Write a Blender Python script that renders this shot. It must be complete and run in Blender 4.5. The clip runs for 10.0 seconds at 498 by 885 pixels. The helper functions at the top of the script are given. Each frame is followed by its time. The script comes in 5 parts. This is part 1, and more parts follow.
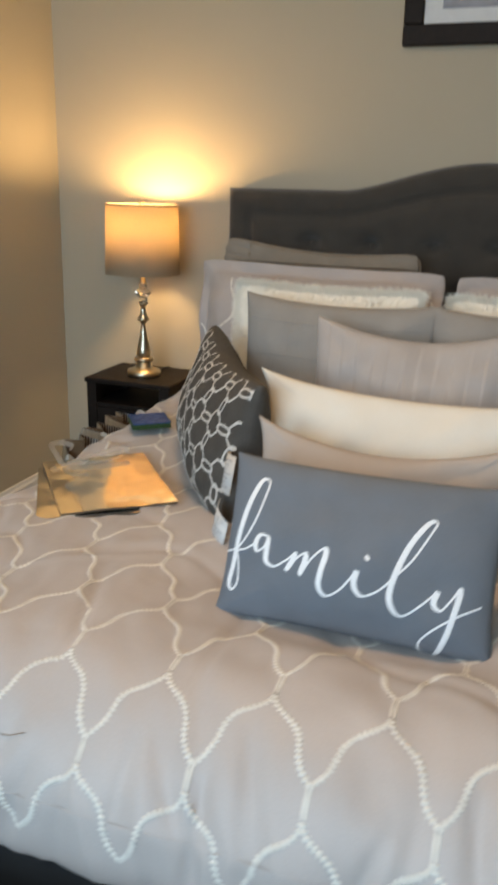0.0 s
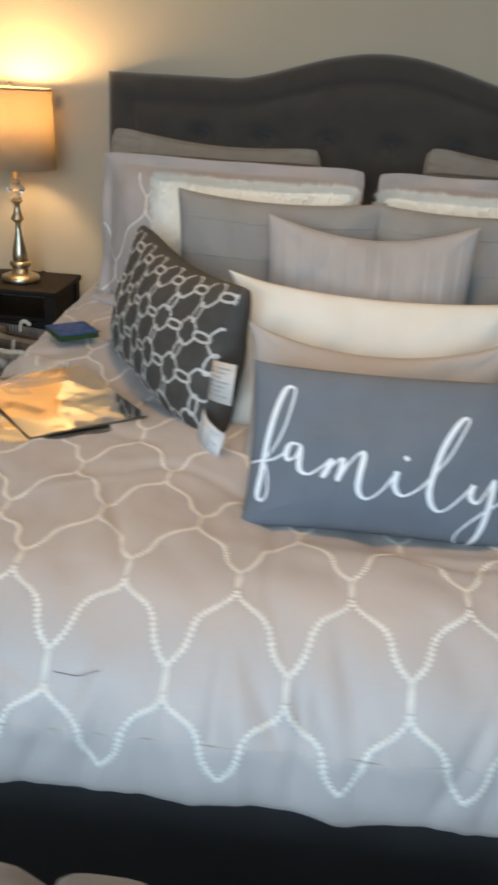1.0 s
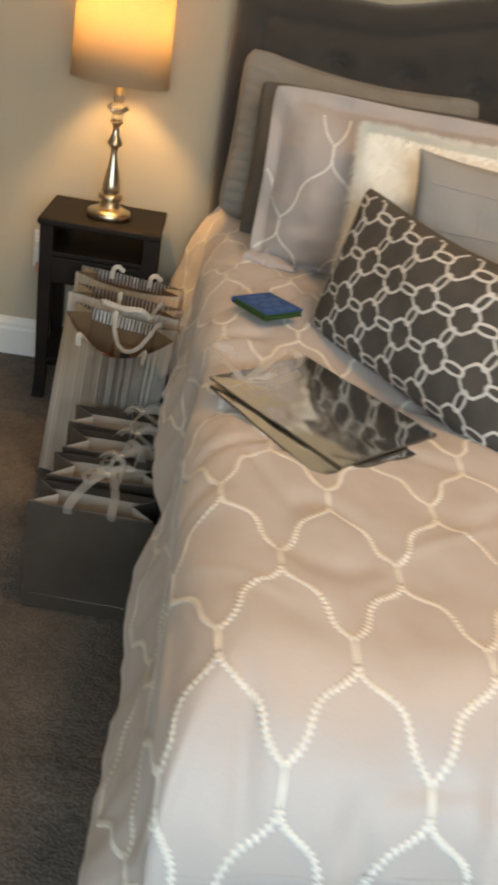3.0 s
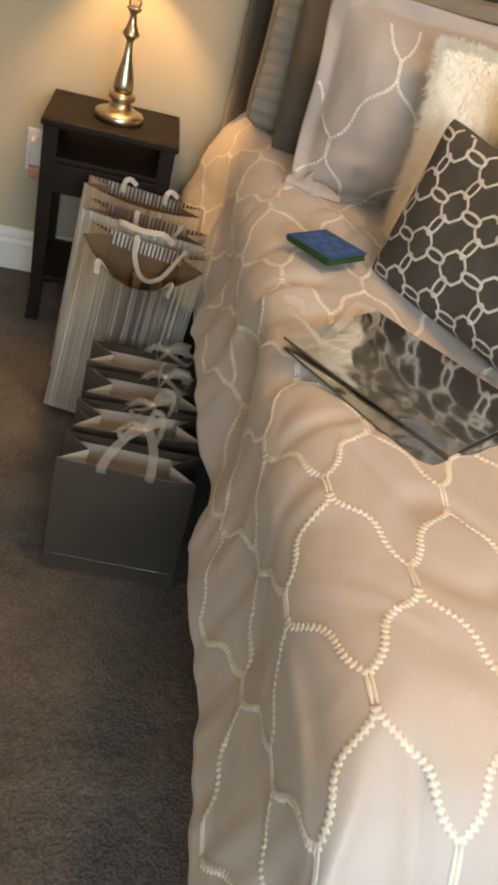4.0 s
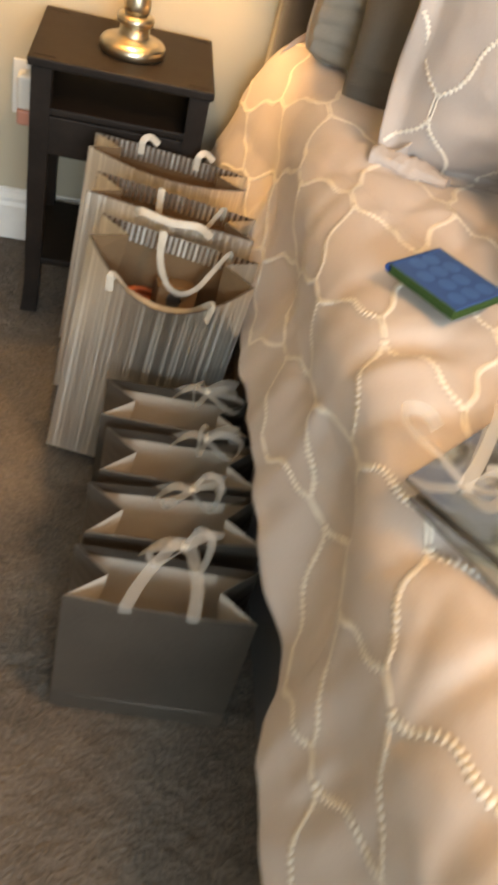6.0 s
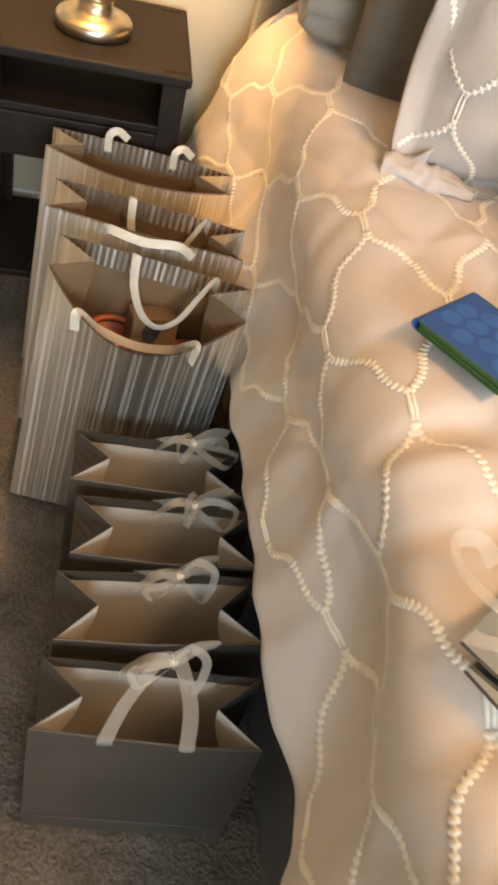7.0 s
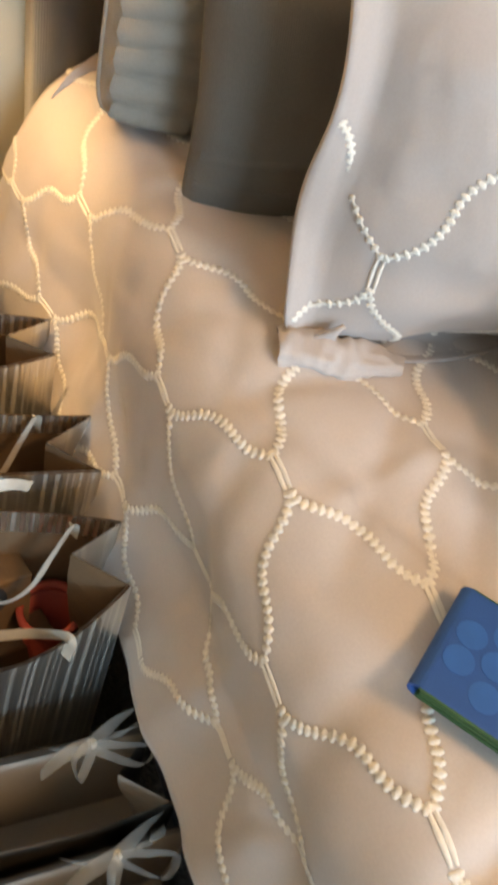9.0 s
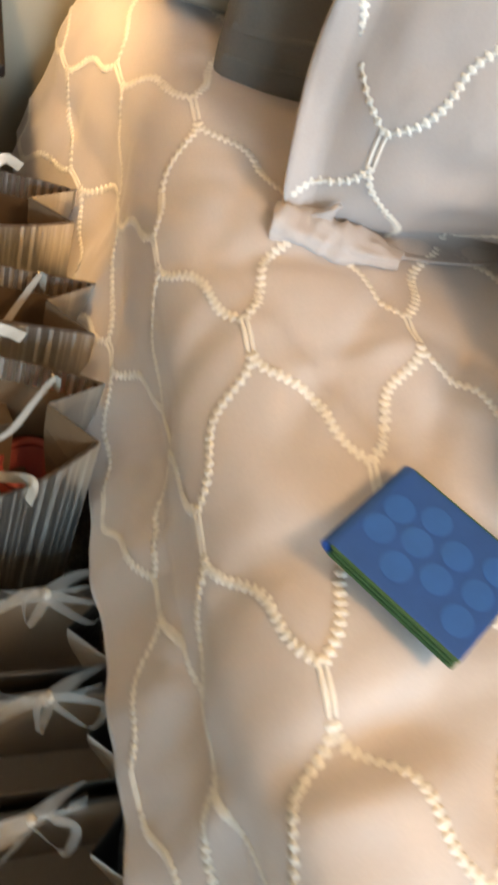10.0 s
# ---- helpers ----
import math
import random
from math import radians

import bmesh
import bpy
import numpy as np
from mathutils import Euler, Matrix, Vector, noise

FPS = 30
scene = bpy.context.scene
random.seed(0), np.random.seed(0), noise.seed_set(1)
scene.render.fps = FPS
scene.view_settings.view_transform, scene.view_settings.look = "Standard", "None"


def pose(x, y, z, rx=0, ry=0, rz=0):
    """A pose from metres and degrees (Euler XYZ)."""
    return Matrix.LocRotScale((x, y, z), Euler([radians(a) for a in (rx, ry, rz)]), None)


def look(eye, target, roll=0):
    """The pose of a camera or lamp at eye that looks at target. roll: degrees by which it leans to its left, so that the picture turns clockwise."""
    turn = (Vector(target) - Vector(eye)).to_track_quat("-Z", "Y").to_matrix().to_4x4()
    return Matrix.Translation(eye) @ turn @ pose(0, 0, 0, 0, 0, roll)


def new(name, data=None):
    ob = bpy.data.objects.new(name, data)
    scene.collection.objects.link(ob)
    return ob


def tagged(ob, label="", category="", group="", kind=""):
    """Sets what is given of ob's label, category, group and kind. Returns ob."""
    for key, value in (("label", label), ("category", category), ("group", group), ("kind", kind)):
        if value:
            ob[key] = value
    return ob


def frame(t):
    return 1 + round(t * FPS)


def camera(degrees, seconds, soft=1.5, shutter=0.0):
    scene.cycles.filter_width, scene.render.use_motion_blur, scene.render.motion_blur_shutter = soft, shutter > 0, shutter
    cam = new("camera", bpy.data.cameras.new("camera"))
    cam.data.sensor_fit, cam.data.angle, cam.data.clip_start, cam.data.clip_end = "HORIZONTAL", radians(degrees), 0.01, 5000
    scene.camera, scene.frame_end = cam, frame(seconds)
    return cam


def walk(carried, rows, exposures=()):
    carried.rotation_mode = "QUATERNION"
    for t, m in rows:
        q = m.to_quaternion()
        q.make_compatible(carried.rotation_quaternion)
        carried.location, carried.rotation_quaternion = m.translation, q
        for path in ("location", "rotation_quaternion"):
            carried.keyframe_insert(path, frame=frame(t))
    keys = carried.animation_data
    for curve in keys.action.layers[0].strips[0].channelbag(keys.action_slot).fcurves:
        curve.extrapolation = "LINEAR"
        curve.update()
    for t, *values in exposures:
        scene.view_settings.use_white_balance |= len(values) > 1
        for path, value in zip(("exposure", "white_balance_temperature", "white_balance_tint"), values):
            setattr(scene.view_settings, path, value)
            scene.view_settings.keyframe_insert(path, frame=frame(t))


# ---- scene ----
cam = camera(34.1, 10.0, soft=3.3, shutter=0.5)
PATH = [
    (0, (1.016, -2.822, 1.24), (0.38, -1.024, 0.64), 1.5),
    (0.5, (0.848, -2.854, 1.226), (0.403, -1.047, 0.494), 0.2),
    (1, (0.673, -2.855, 1.222), (0.536, -1.03, 0.416), 3.4),
    (1.5, (0.387, -2.759, 1.237), (0.254, -0.932, 0.436), 3.7),
    (2, (0.214, -2.78, 1.218), (0.221, -0.965, 0.379), 2.2),
    (2.5, (0.056, -2.732, 1.203), (0.287, -0.966, 0.292), 7.9),
    (3, (-0.085, -2.584, 1.203), (0.114, -0.839, 0.246), 11.0),
    (3.2, (-0.145, -2.535, 1.201), (0.067, -0.818, 0.199), 11.8),
    (4.3, (-0.302, -2.302, 1.169), (0.111, -0.729, 0.004), 17.7),
    (4.5, (-0.289, -2.226, 1.16), (0.074, -0.663, -0.034), 18.2),
    (5, (-0.3, -2.092, 1.128), (0.053, -0.625, -0.184), 16.3),
    (5.5, (-0.382, -1.979, 1.123), (0.032, -0.571, -0.236), 15.5),
    (6, (-0.331, -1.836, 1.142), (0.049, -0.409, -0.207), 17.3),
    (6.2, (-0.278, -1.784, 1.151), (0.078, -0.337, -0.183), 16.8),
    (7.5, (-0.356, -1.451, 1.104), (0.122, -0.179, -0.364), 19.3),
    (8, (-0.294, -1.304, 1.149), (0.077, 0.075, -0.251), 18.4),
    (8.5, (-0.256, -1.193, 1.134), (0.228, 0.131, -0.284), 16.4),
    (9, (-0.291, -1.09, 1.145), (0.493, -0.007, -0.342), 19.3),
    (9.5, (-0.288, -1.096, 1.12), (0.462, -0.08, -0.431), 23.2),
    (10, (-0.216, -1.185, 1.111), (0.41, -0.119, -0.461), 23.7),
]
EXPOSURE = ((0.0, 0.12, 8800, 15), (1.0, 0.14, 8200, 14), (1.5, 0.06, 9400, 17), (2.0, 0.30, 9200, 16), (3.0, 0.48, 10600, 19), (4.5, 0.90, 11900, 22), (5.5, 1.36, 12100, 22), (6.0, 1.40, 11900, 22), (7.5, 1.55, 10800, 20), (8.5, 1.36, 9400, 17), (9.0, 1.36, 8600, 15), (10.0, 1.46, 8800, 15))
walk(cam, [(t, look(eye, target, roll)) for t, eye, target, roll in PATH], EXPOSURE)

# ---- light ----
world = bpy.data.worlds.new("sky")
scene.world = world
world.use_nodes = True
wn = world.node_tree
sky = wn.nodes.new("ShaderNodeTexSky")
sky.sky_type = "NISHITA"
sky.sun_disc = False
sky.sun_elevation, sky.sun_rotation = radians(35), radians(200)
wn.links.new(sky.outputs[0], wn.nodes["Background"].inputs[0])
wn.nodes["Background"].inputs[1].default_value = 0.1


def lamp(name, kind, energy, colour, m, **more):
    data = bpy.data.lights.new(name, kind)
    data.energy, data.color = energy, colour
    if kind == "AREA":
        data.shape, data.size, data.size_y = "RECTANGLE", more["w"], more["h"]
    else:
        data.shadow_soft_size = more["r"]
    ob = new(name, data)
    ob.matrix_world = m
    return ob


WALL_Y, WALL_X, EAST_X, SOUTH_Y, CEIL = 0.02, -0.795, 3.0, -4.6, 2.45
WIN_X0, WIN_X1, WIN_Z0, WIN_Z1 = -0.68, 1.32, 0.75, 2.15
LAMP_X, LAMP_Y, STAND_Z = -0.345, -0.165, 0.562
lamp("daylight", "AREA", 84, (0.33, 0.62, 1.0), look(((WIN_X0 + WIN_X1) / 2, SOUTH_Y + 0.02, 1.45), (0.6, -1.4, 0.35)), w=1.95, h=1.35)
FIX_X, FIX_Y = 0.62, -1.85
lamp("ceiling_lamp", "AREA", 11.5, (1.0, 0.72, 0.44), pose(FIX_X, FIX_Y, CEIL - 0.105), w=0.42, h=0.42)
lamp("bulb", "POINT", 15.0, (1.0, 0.73, 0.40), pose(LAMP_X, LAMP_Y, STAND_Z + 0.572), r=0.04)


# ---- materials ----
def mat(name, colour, rough=0.6, metal=0.0, vary=0.15, scale=8.0, fine=200.0, bump=0.2, depth=0.002, sheen=0.0,
        weave=0.0, spread=0.0, coat=0.0, second=None, detail=4.0, grain=0.4, rumple=0.0, rumple_scale=9.0, spec=0.5):
    """A surface: colour that varies at two scales, fine relief, and weave threads in metres where asked."""
    m = bpy.data.materials.new(name)
    m.use_nodes = True
    n, l = m.node_tree.nodes, m.node_tree.links
    b = n["Principled BSDF"]
    co = n.new("ShaderNodeTexCoord")
    big = n.new("ShaderNodeTexNoise")
    big.inputs["Scale"].default_value, big.inputs["Detail"].default_value = scale, detail
    small = n.new("ShaderNodeTexNoise")
    small.inputs["Scale"].default_value, small.inputs["Detail"].default_value = fine, 2.0
    for tex in (big, small):
        l.new(co.outputs["Object"], tex.inputs["Vector"])
    both = n.new("ShaderNodeMath")
    both.operation = "MULTIPLY_ADD"
    both.inputs[1].default_value = 1 - grain
    l.new(big.outputs["Fac"], both.inputs[0])
    half = n.new("ShaderNodeMath")
    half.operation = "MULTIPLY"
    half.inputs[1].default_value = grain
    l.new(small.outputs["Fac"], half.inputs[0])
    l.new(half.outputs[0], both.inputs[2])
    ramp = n.new("ShaderNodeValToRGB")
    ramp.color_ramp.elements[0].position, ramp.color_ramp.elements[1].position = 0.3, 0.7
    other = second or tuple(c * (1 - vary) for c in colour)
    top = colour if second else tuple(min(1, c * (1 + vary)) for c in colour)
    ramp.color_ramp.elements[0].color = (*other, 1)
    ramp.color_ramp.elements[1].color = (*top, 1)
    l.new(both.outputs[0], ramp.inputs[0])
    l.new(ramp.outputs[0], b.inputs["Base Color"])
    b.inputs["Metallic"].default_value = metal
    if spread:
        rr = n.new("ShaderNodeMapRange")
        rr.inputs["To Min"].default_value, rr.inputs["To Max"].default_value = max(0.03, rough - spread), rough + spread
        l.new(big.outputs["Fac"], rr.inputs["Value"])
        l.new(rr.outputs[0], b.inputs["Roughness"])
    else:
        b.inputs["Roughness"].default_value = rough
    b.inputs["Sheen Weight"].default_value = sheen
    b.inputs["Coat Weight"].default_value = coat
    b.inputs["Specular IOR Level"].default_value = spec
    if bump:
        bp = n.new("ShaderNodeBump")
        bp.inputs["Strength"].default_value, bp.inputs["Distance"].default_value = bump, depth
        height = small.outputs["Fac"]
        if weave:
            uv = n.new("ShaderNodeTexCoord")
            waves = []
            for axis in ("X", "Z"):
                w = n.new("ShaderNodeTexWave")
                w.bands_direction = axis
                w.inputs["Scale"].default_value = 0.314 / weave
                w.inputs["Distortion"].default_value = 1.5
                w.inputs["Detail"].default_value = 1.0
                l.new(uv.outputs["Object"], w.inputs["Vector"])
                waves.append(w)
            add = n.new("ShaderNodeMath")
            l.new(waves[0].outputs["Fac"], add.inputs[0])
            l.new(waves[1].outputs["Fac"], add.inputs[1])
            add2 = n.new("ShaderNodeMath")
            l.new(add.outputs[0], add2.inputs[0])
            l.new(small.outputs["Fac"], add2.inputs[1])
            height = add2.outputs[0]
        l.new(height, bp.inputs["Height"])
        if rumple:
            soft = n.new("ShaderNodeTexNoise")
            soft.inputs["Scale"].default_value, soft.inputs["Detail"].default_value = rumple_scale, 1.5
            soft.inputs["Distortion"].default_value = 0.3
            l.new(co.outputs["Object"], soft.inputs["Vector"])
            wr = n.new("ShaderNodeBump")
            wr.inputs["Strength"].default_value, wr.inputs["Distance"].default_value = rumple, 0.02
            l.new(soft.outputs["Fac"], wr.inputs["Height"])
            l.new(wr.outputs[0], bp.inputs["Normal"])
        l.new(bp.outputs[0], b.inputs["Normal"])
    return m


def sheer(name, colour, clear):
    """Thin cloth that lets part of the light straight through and scatters part."""
    m = bpy.data.materials.new(name)
    m.use_nodes = True
    n, l = m.node_tree.nodes, m.node_tree.links
    out = n["Material Output"]
    n.remove(n["Principled BSDF"])
    d, t, c = n.new("ShaderNodeBsdfDiffuse"), n.new("ShaderNodeBsdfTranslucent"), n.new("ShaderNodeBsdfTransparent")
    noise_tex = n.new("ShaderNodeTexNoise")
    noise_tex.inputs["Scale"].default_value = 60
    ramp = n.new("ShaderNodeValToRGB")
    ramp.color_ramp.elements[0].color = (*(0.85 * v for v in colour), 1)
    ramp.color_ramp.elements[1].color = (*colour, 1)
    l.new(noise_tex.outputs[0], ramp.inputs[0])
    for s in (d, t):
        l.new(ramp.outputs[0], s.inputs["Color"])
    a, b = n.new("ShaderNodeMixShader"), n.new("ShaderNodeMixShader")
    a.inputs[0].default_value, b.inputs[0].default_value = 0.5, clear
    l.new(d.outputs[0], a.inputs[1]), l.new(t.outputs[0], a.inputs[2])
    l.new(a.outputs[0], b.inputs[1]), l.new(c.outputs[0], b.inputs[2])
    l.new(b.outputs[0], out.inputs[0])
    return m


def bar_foil(name, axis):
    """Mirror foil printed with matt upright bars of uneven width."""
    m = mat(name, (0.72, 0.69, 0.64), 0.3, metal=1.0, vary=0.05, scale=14, fine=60, bump=0.0)
    n, l = m.node_tree.nodes, m.node_tree.links
    b = n["Principled BSDF"]
    co, sep = n.new("ShaderNodeTexCoord"), n.new("ShaderNodeSeparateXYZ")
    l.new(co.outputs["Object"], sep.inputs[0])
    bars = n.new("ShaderNodeTexNoise")
    bars.noise_dimensions = "1D"
    bars.inputs["Scale"].default_value, bars.inputs["Detail"].default_value = 150, 1.5
    l.new(sep.outputs[axis], bars.inputs["W"])
    edge = n.new("ShaderNodeValToRGB")
    edge.color_ramp.elements[0].position, edge.color_ramp.elements[1].position = 0.50, 0.60
    l.new(bars.outputs["Fac"], edge.inputs[0])
    rough = n.new("ShaderNodeMapRange")
    rough.inputs["To Min"].default_value, rough.inputs["To Max"].default_value = 0.35, 0.50
    l.new(edge.outputs[0], rough.inputs["Value"])
    l.new(rough.outputs[0], b.inputs["Roughness"])
    tint = n.new("ShaderNodeMix")
    tint.data_type = "RGBA"
    tint.inputs[6].default_value, tint.inputs[7].default_value = (0.80, 0.76, 0.70, 1), (0.93, 0.89, 0.82, 1)
    l.new(edge.outputs[0], tint.inputs[0])
    l.new(tint.outputs[2], b.inputs["Base Color"])
    relief = n.new("ShaderNodeBump")
    relief.inputs["Strength"].default_value, relief.inputs["Distance"].default_value = 0.18, 0.001
    l.new(bars.outputs["Fac"], relief.inputs["Height"])
    l.new(relief.outputs[0], b.inputs["Normal"])
    return m


PAINT = mat("wall_paint", (0.455, 0.40, 0.305), 0.75, vary=0.04, scale=2, fine=350, bump=0.12, depth=0.001)
CEILING = mat("ceiling_paint", (0.78, 0.76, 0.72), 0.85, vary=0.03, fine=120, bump=0.3)
TRIM = mat("trim_paint", (0.74, 0.73, 0.70), 0.4, vary=0.04, scale=5, fine=90, bump=0.05)
CARPET = mat("carpet_pile", (0.172, 0.138, 0.113), 0.95, scale=7, fine=170, second=(0.030, 0.025, 0.021), bump=0.8, depth=0.007, sheen=0.15, detail=8, grain=0.48)
CHARCOAL = mat("charcoal_linen", (0.050, 0.043, 0.036), 0.85, vary=0.22, scale=14, fine=500, bump=0.35, depth=0.001, sheen=0.35, weave=0.0022, rumple=0.12)
BASE_CLOTH = mat("bed_base_cloth", (0.026, 0.026, 0.028), 0.9, vary=0.2, fine=400, bump=0.3, sheen=0.1)
BLACKWOOD = mat("espresso_wood", (0.015, 0.0105, 0.0085), 0.55, vary=0.35, scale=16, fine=80, bump=0.08, spread=0.08, coat=0.0, spec=0.16)
NICKEL = mat("brushed_nickel", (0.60, 0.50, 0.37), 0.30, metal=1.0, vary=0.06, scale=30, fine=300, bump=0.03, spread=0.05)
COMFORT = mat("taupe_sateen", (0.49, 0.43, 0.40), 0.55, vary=0.08, scale=5, fine=420, bump=0.14, depth=0.0008, sheen=0.25, spread=0.08, rumple=0.22, rumple_scale=11)
THREAD = mat("ivory_thread", (0.72, 0.67, 0.60), 0.6, vary=0.12, scale=60, fine=600, bump=0.5, depth=0.0008, sheen=0.2)
SHAM = mat("silver_taupe_sateen", (0.43, 0.378, 0.355), 0.75, vary=0.06, scale=6, fine=420, bump=0.14, depth=0.0008, sheen=0.2, rumple=0.35, rumple_scale=15, spec=0.25)
GREYQUILT = mat("grey_quilted_cotton", (0.28, 0.246, 0.208), 0.75, vary=0.12, scale=20, fine=400, bump=0.3, depth=0.001, weave=0.002)
DARKPILLOW = mat("dark_grey_cotton", (0.125, 0.112, 0.098), 0.8, rumple=0.35, vary=0.14, scale=10, fine=400, bump=0.3, depth=0.001, weave=0.002)
SLATE = mat("slate_blue_canvas", (0.148, 0.170, 0.196), 0.8, vary=0.10, scale=14, fine=500, bump=0.4, depth=0.001, weave=0.0025)
MIDGREY = mat("mid_grey_cotton", (0.275, 0.262, 0.245), 0.75, vary=0.10, scale=12, fine=450, bump=0.3, depth=0.001, weave=0.002)
PLEAT = mat("pale_grey_cotton", (0.38, 0.35, 0.335), 0.65, vary=0.07, scale=10, fine=450, bump=0.2, depth=0.001, sheen=0.2)
IVORY = mat("ivory_cotton", (0.74, 0.70, 0.62), 0.75, vary=0.05, scale=10, fine=450, bump=0.25, depth=0.001, weave=0.002)
BEIGE = mat("beige_cotton", (0.43, 0.37, 0.33), 0.7, vary=0.07, scale=10, fine=450, bump=0.2, depth=0.001, weave=0.002)
FUR = mat("white_fur", (0.90, 0.86, 0.77), 0.85, vary=0.05, scale=30, fine=300, bump=0.1, depth=0.001, sheen=0.4)
JACQUARD = mat("charcoal_jacquard", (0.072, 0.064, 0.056), 0.8, vary=0.25, scale=25, fine=500, bump=0.4, depth=0.001, weave=0.0018)
FRETYARN = mat("silver_yarn", (0.60, 0.575, 0.54), 0.65, vary=0.15, scale=80, fine=700, bump=0.5, depth=0.0006)
WHITEPRINT = mat("white_print", (0.82, 0.83, 0.84), 0.7, vary=0.05, scale=30, fine=600, bump=0.3, depth=0.0005)
FOIL = mat("silver_foil", (0.80, 0.76, 0.71), 0.30, metal=1.0, vary=0.08, scale=18, fine=60, bump=0.04, depth=0.003, spread=0.07)
MIRRORFOIL = mat("bright_silver_foil", (0.74, 0.72, 0.69), 0.10, metal=1.0, vary=0.04, scale=14, fine=40, bump=0.05, depth=0.003, spread=0.05)
DARKKRAFT = mat("printed_kraft_stripe", (0.11, 0.075, 0.05), 0.7, vary=0.15, scale=20, fine=200, bump=0.1)
SATINFOIL = mat("matt_silver_paper", (0.17, 0.147, 0.126), 0.30, metal=0.75, vary=0.14, scale=10, fine=240, bump=0.06, depth=0.001, spread=0.06)
KRAFT = mat("kraft_card", (0.15, 0.088, 0.046), 0.85, vary=0.12, scale=14, fine=200, bump=0.2)
LINER = mat("cream_paper", (0.47, 0.42, 0.365), 0.8, vary=0.06, scale=8, fine=200, bump=0.15)
RIBBON = mat("white_satin_ribbon", (0.52, 0.47, 0.40), 0.4, vary=0.12, scale=50, fine=500, bump=0.2, depth=0.0006)
ORGANZA = sheer("white_organza", (0.92, 0.89, 0.84), 0.66)
SHADE = sheer("cream_linen_shade", (0.50, 0.41, 0.30), 0.0)
ORANGE = mat("orange_plastic", (0.5, 0.115, 0.042), 0.5, vary=0.1, bump=0.05)
RED = mat("dark_red_card", (0.35, 0.05, 0.035), 0.6, vary=0.12, bump=0.1)
BLUE = mat("blue_canvas", (0.006, 0.066, 0.24), 0.6, vary=0.10, scale=40, fine=600, bump=0.25, depth=0.0006)
PRINTBLUE = mat("light_blue_print", (0.010, 0.096, 0.325), 0.5, vary=0.10, scale=40, fine=600, bump=0.2, depth=0.0006)
GREEN = mat("green_leather", (0.022, 0.075, 0.018), 0.6, vary=0.15, scale=40, fine=400, bump=0.3)
STRIPEFOIL, STRIPESIDE = bar_foil("striped_silver_foil", "X"), bar_foil("striped_silver_gusset", "Y")
PLASTIC = mat("white_plastic", (0.70, 0.69, 0.66), 0.35, vary=0.03, bump=0.02)
PINK = mat("coral_plastic", (0.62, 0.27, 0.20), 0.4, vary=0.05, bump=0.02)
CARDWHITE = mat("white_label", (0.72, 0.72, 0.71), 0.6, vary=0.05, scale=30, bump=0.1)
INK = mat("grey_ink", (0.38, 0.38, 0.39), 0.7, vary=0.1, bump=0.0)
PICTURE = mat("faded_print", (0.26, 0.28, 0.33), 0.35, second=(0.12, 0.13, 0.16), scale=4, fine=20, bump=0.0)
BENCHCLOTH = mat("grey_chenille", (0.20, 0.185, 0.17), 0.9, vary=0.2, scale=25, fine=350, bump=0.6, depth=0.002, sheen=0.3)
GLASS = bpy.data.materials.new("crystal")
GLASS.use_nodes = True
GLASS.node_tree.nodes["Principled BSDF"].inputs["Transmission Weight"].default_value = 1.0
GLASS.node_tree.nodes["Principled BSDF"].inputs["Roughness"].default_value = 0.02
GLASS.node_tree.nodes["Principled BSDF"].inputs["IOR"].default_value = 1.5


# ---- building helpers ----
def raw(name, verts, faces, material, parent=None, label="", smooth=True, m=None):
    me = bpy.data.meshes.new(name)
    me.from_pydata([tuple(v) for v in verts], [], [tuple(f) for f in faces])
    me.materials.append(material)
    if smooth:
        me.polygons.foreach_set("use_smooth", [True] * len(me.polygons))
    me.update()
    ob = new(name, me)
    ob.parent = parent
    if m is not None:
        ob.matrix_basis = m
    return tagged(ob, label)


def part(name, bm, material, parent=None, label="", smooth=False, m=None):
    me = bpy.data.meshes.new(name)
    bmesh.ops.recalc_face_normals(bm, faces=bm.faces)
    bm.to_mesh(me)
    bm.free()
    me.materials.append(material)
    if smooth:
        me.polygons.foreach_set("use_smooth", [True] * len(me.polygons))
    ob = new(name, me)
    ob.parent = parent
    if m is not None:
        ob.matrix_basis = m
    return tagged(ob, label)


def thing(name, m, label, category, group="", kind=""):
    ob = new(name)
    ob.empty_display_size = 0.05
    ob.matrix_world = m
    return tagged(ob, label, category, group, kind)


def box_bm(x0, x1, y0, y1, z0, z1, bevel=0.0, segments=2):
    bm = bmesh.new()
    bmesh.ops.create_cube(bm, size=1, matrix=Matrix.LocRotScale(((x0 + x1) / 2, (y0 + y1) / 2, (z0 + z1) / 2), None, (x1 - x0, y1 - y0, z1 - z0)))
    if bevel:
        bmesh.ops.bevel(bm, geom=bm.edges[:], offset=bevel, segments=segments, affect="EDGES", profile=0.5)
    return bm


def lathe_bm(profile, steps=40):
    bm = bmesh.new()
    rings = []
    for r, z in profile:
        if r < 1e-5:
            rings.append([bm.verts.new((0, 0, z))])
        else:
            rings.append([bm.verts.new((r * math.cos(2 * math.pi * k / steps), r * math.sin(2 * math.pi * k / steps), z)) for k in range(steps)])
    for a, b in zip(rings, rings[1:]):
        for k in range(steps):
            j = (k + 1) % steps
            if len(a) == 1 and len(b) > 1:
                bm.faces.new((a[0], b[j], b[k]))
            elif len(b) == 1 and len(a) > 1:
                bm.faces.new((a[k], a[j], b[0]))
            elif len(a) > 1:
                bm.faces.new((a[k], a[j], b[j], b[k]))
    return bm


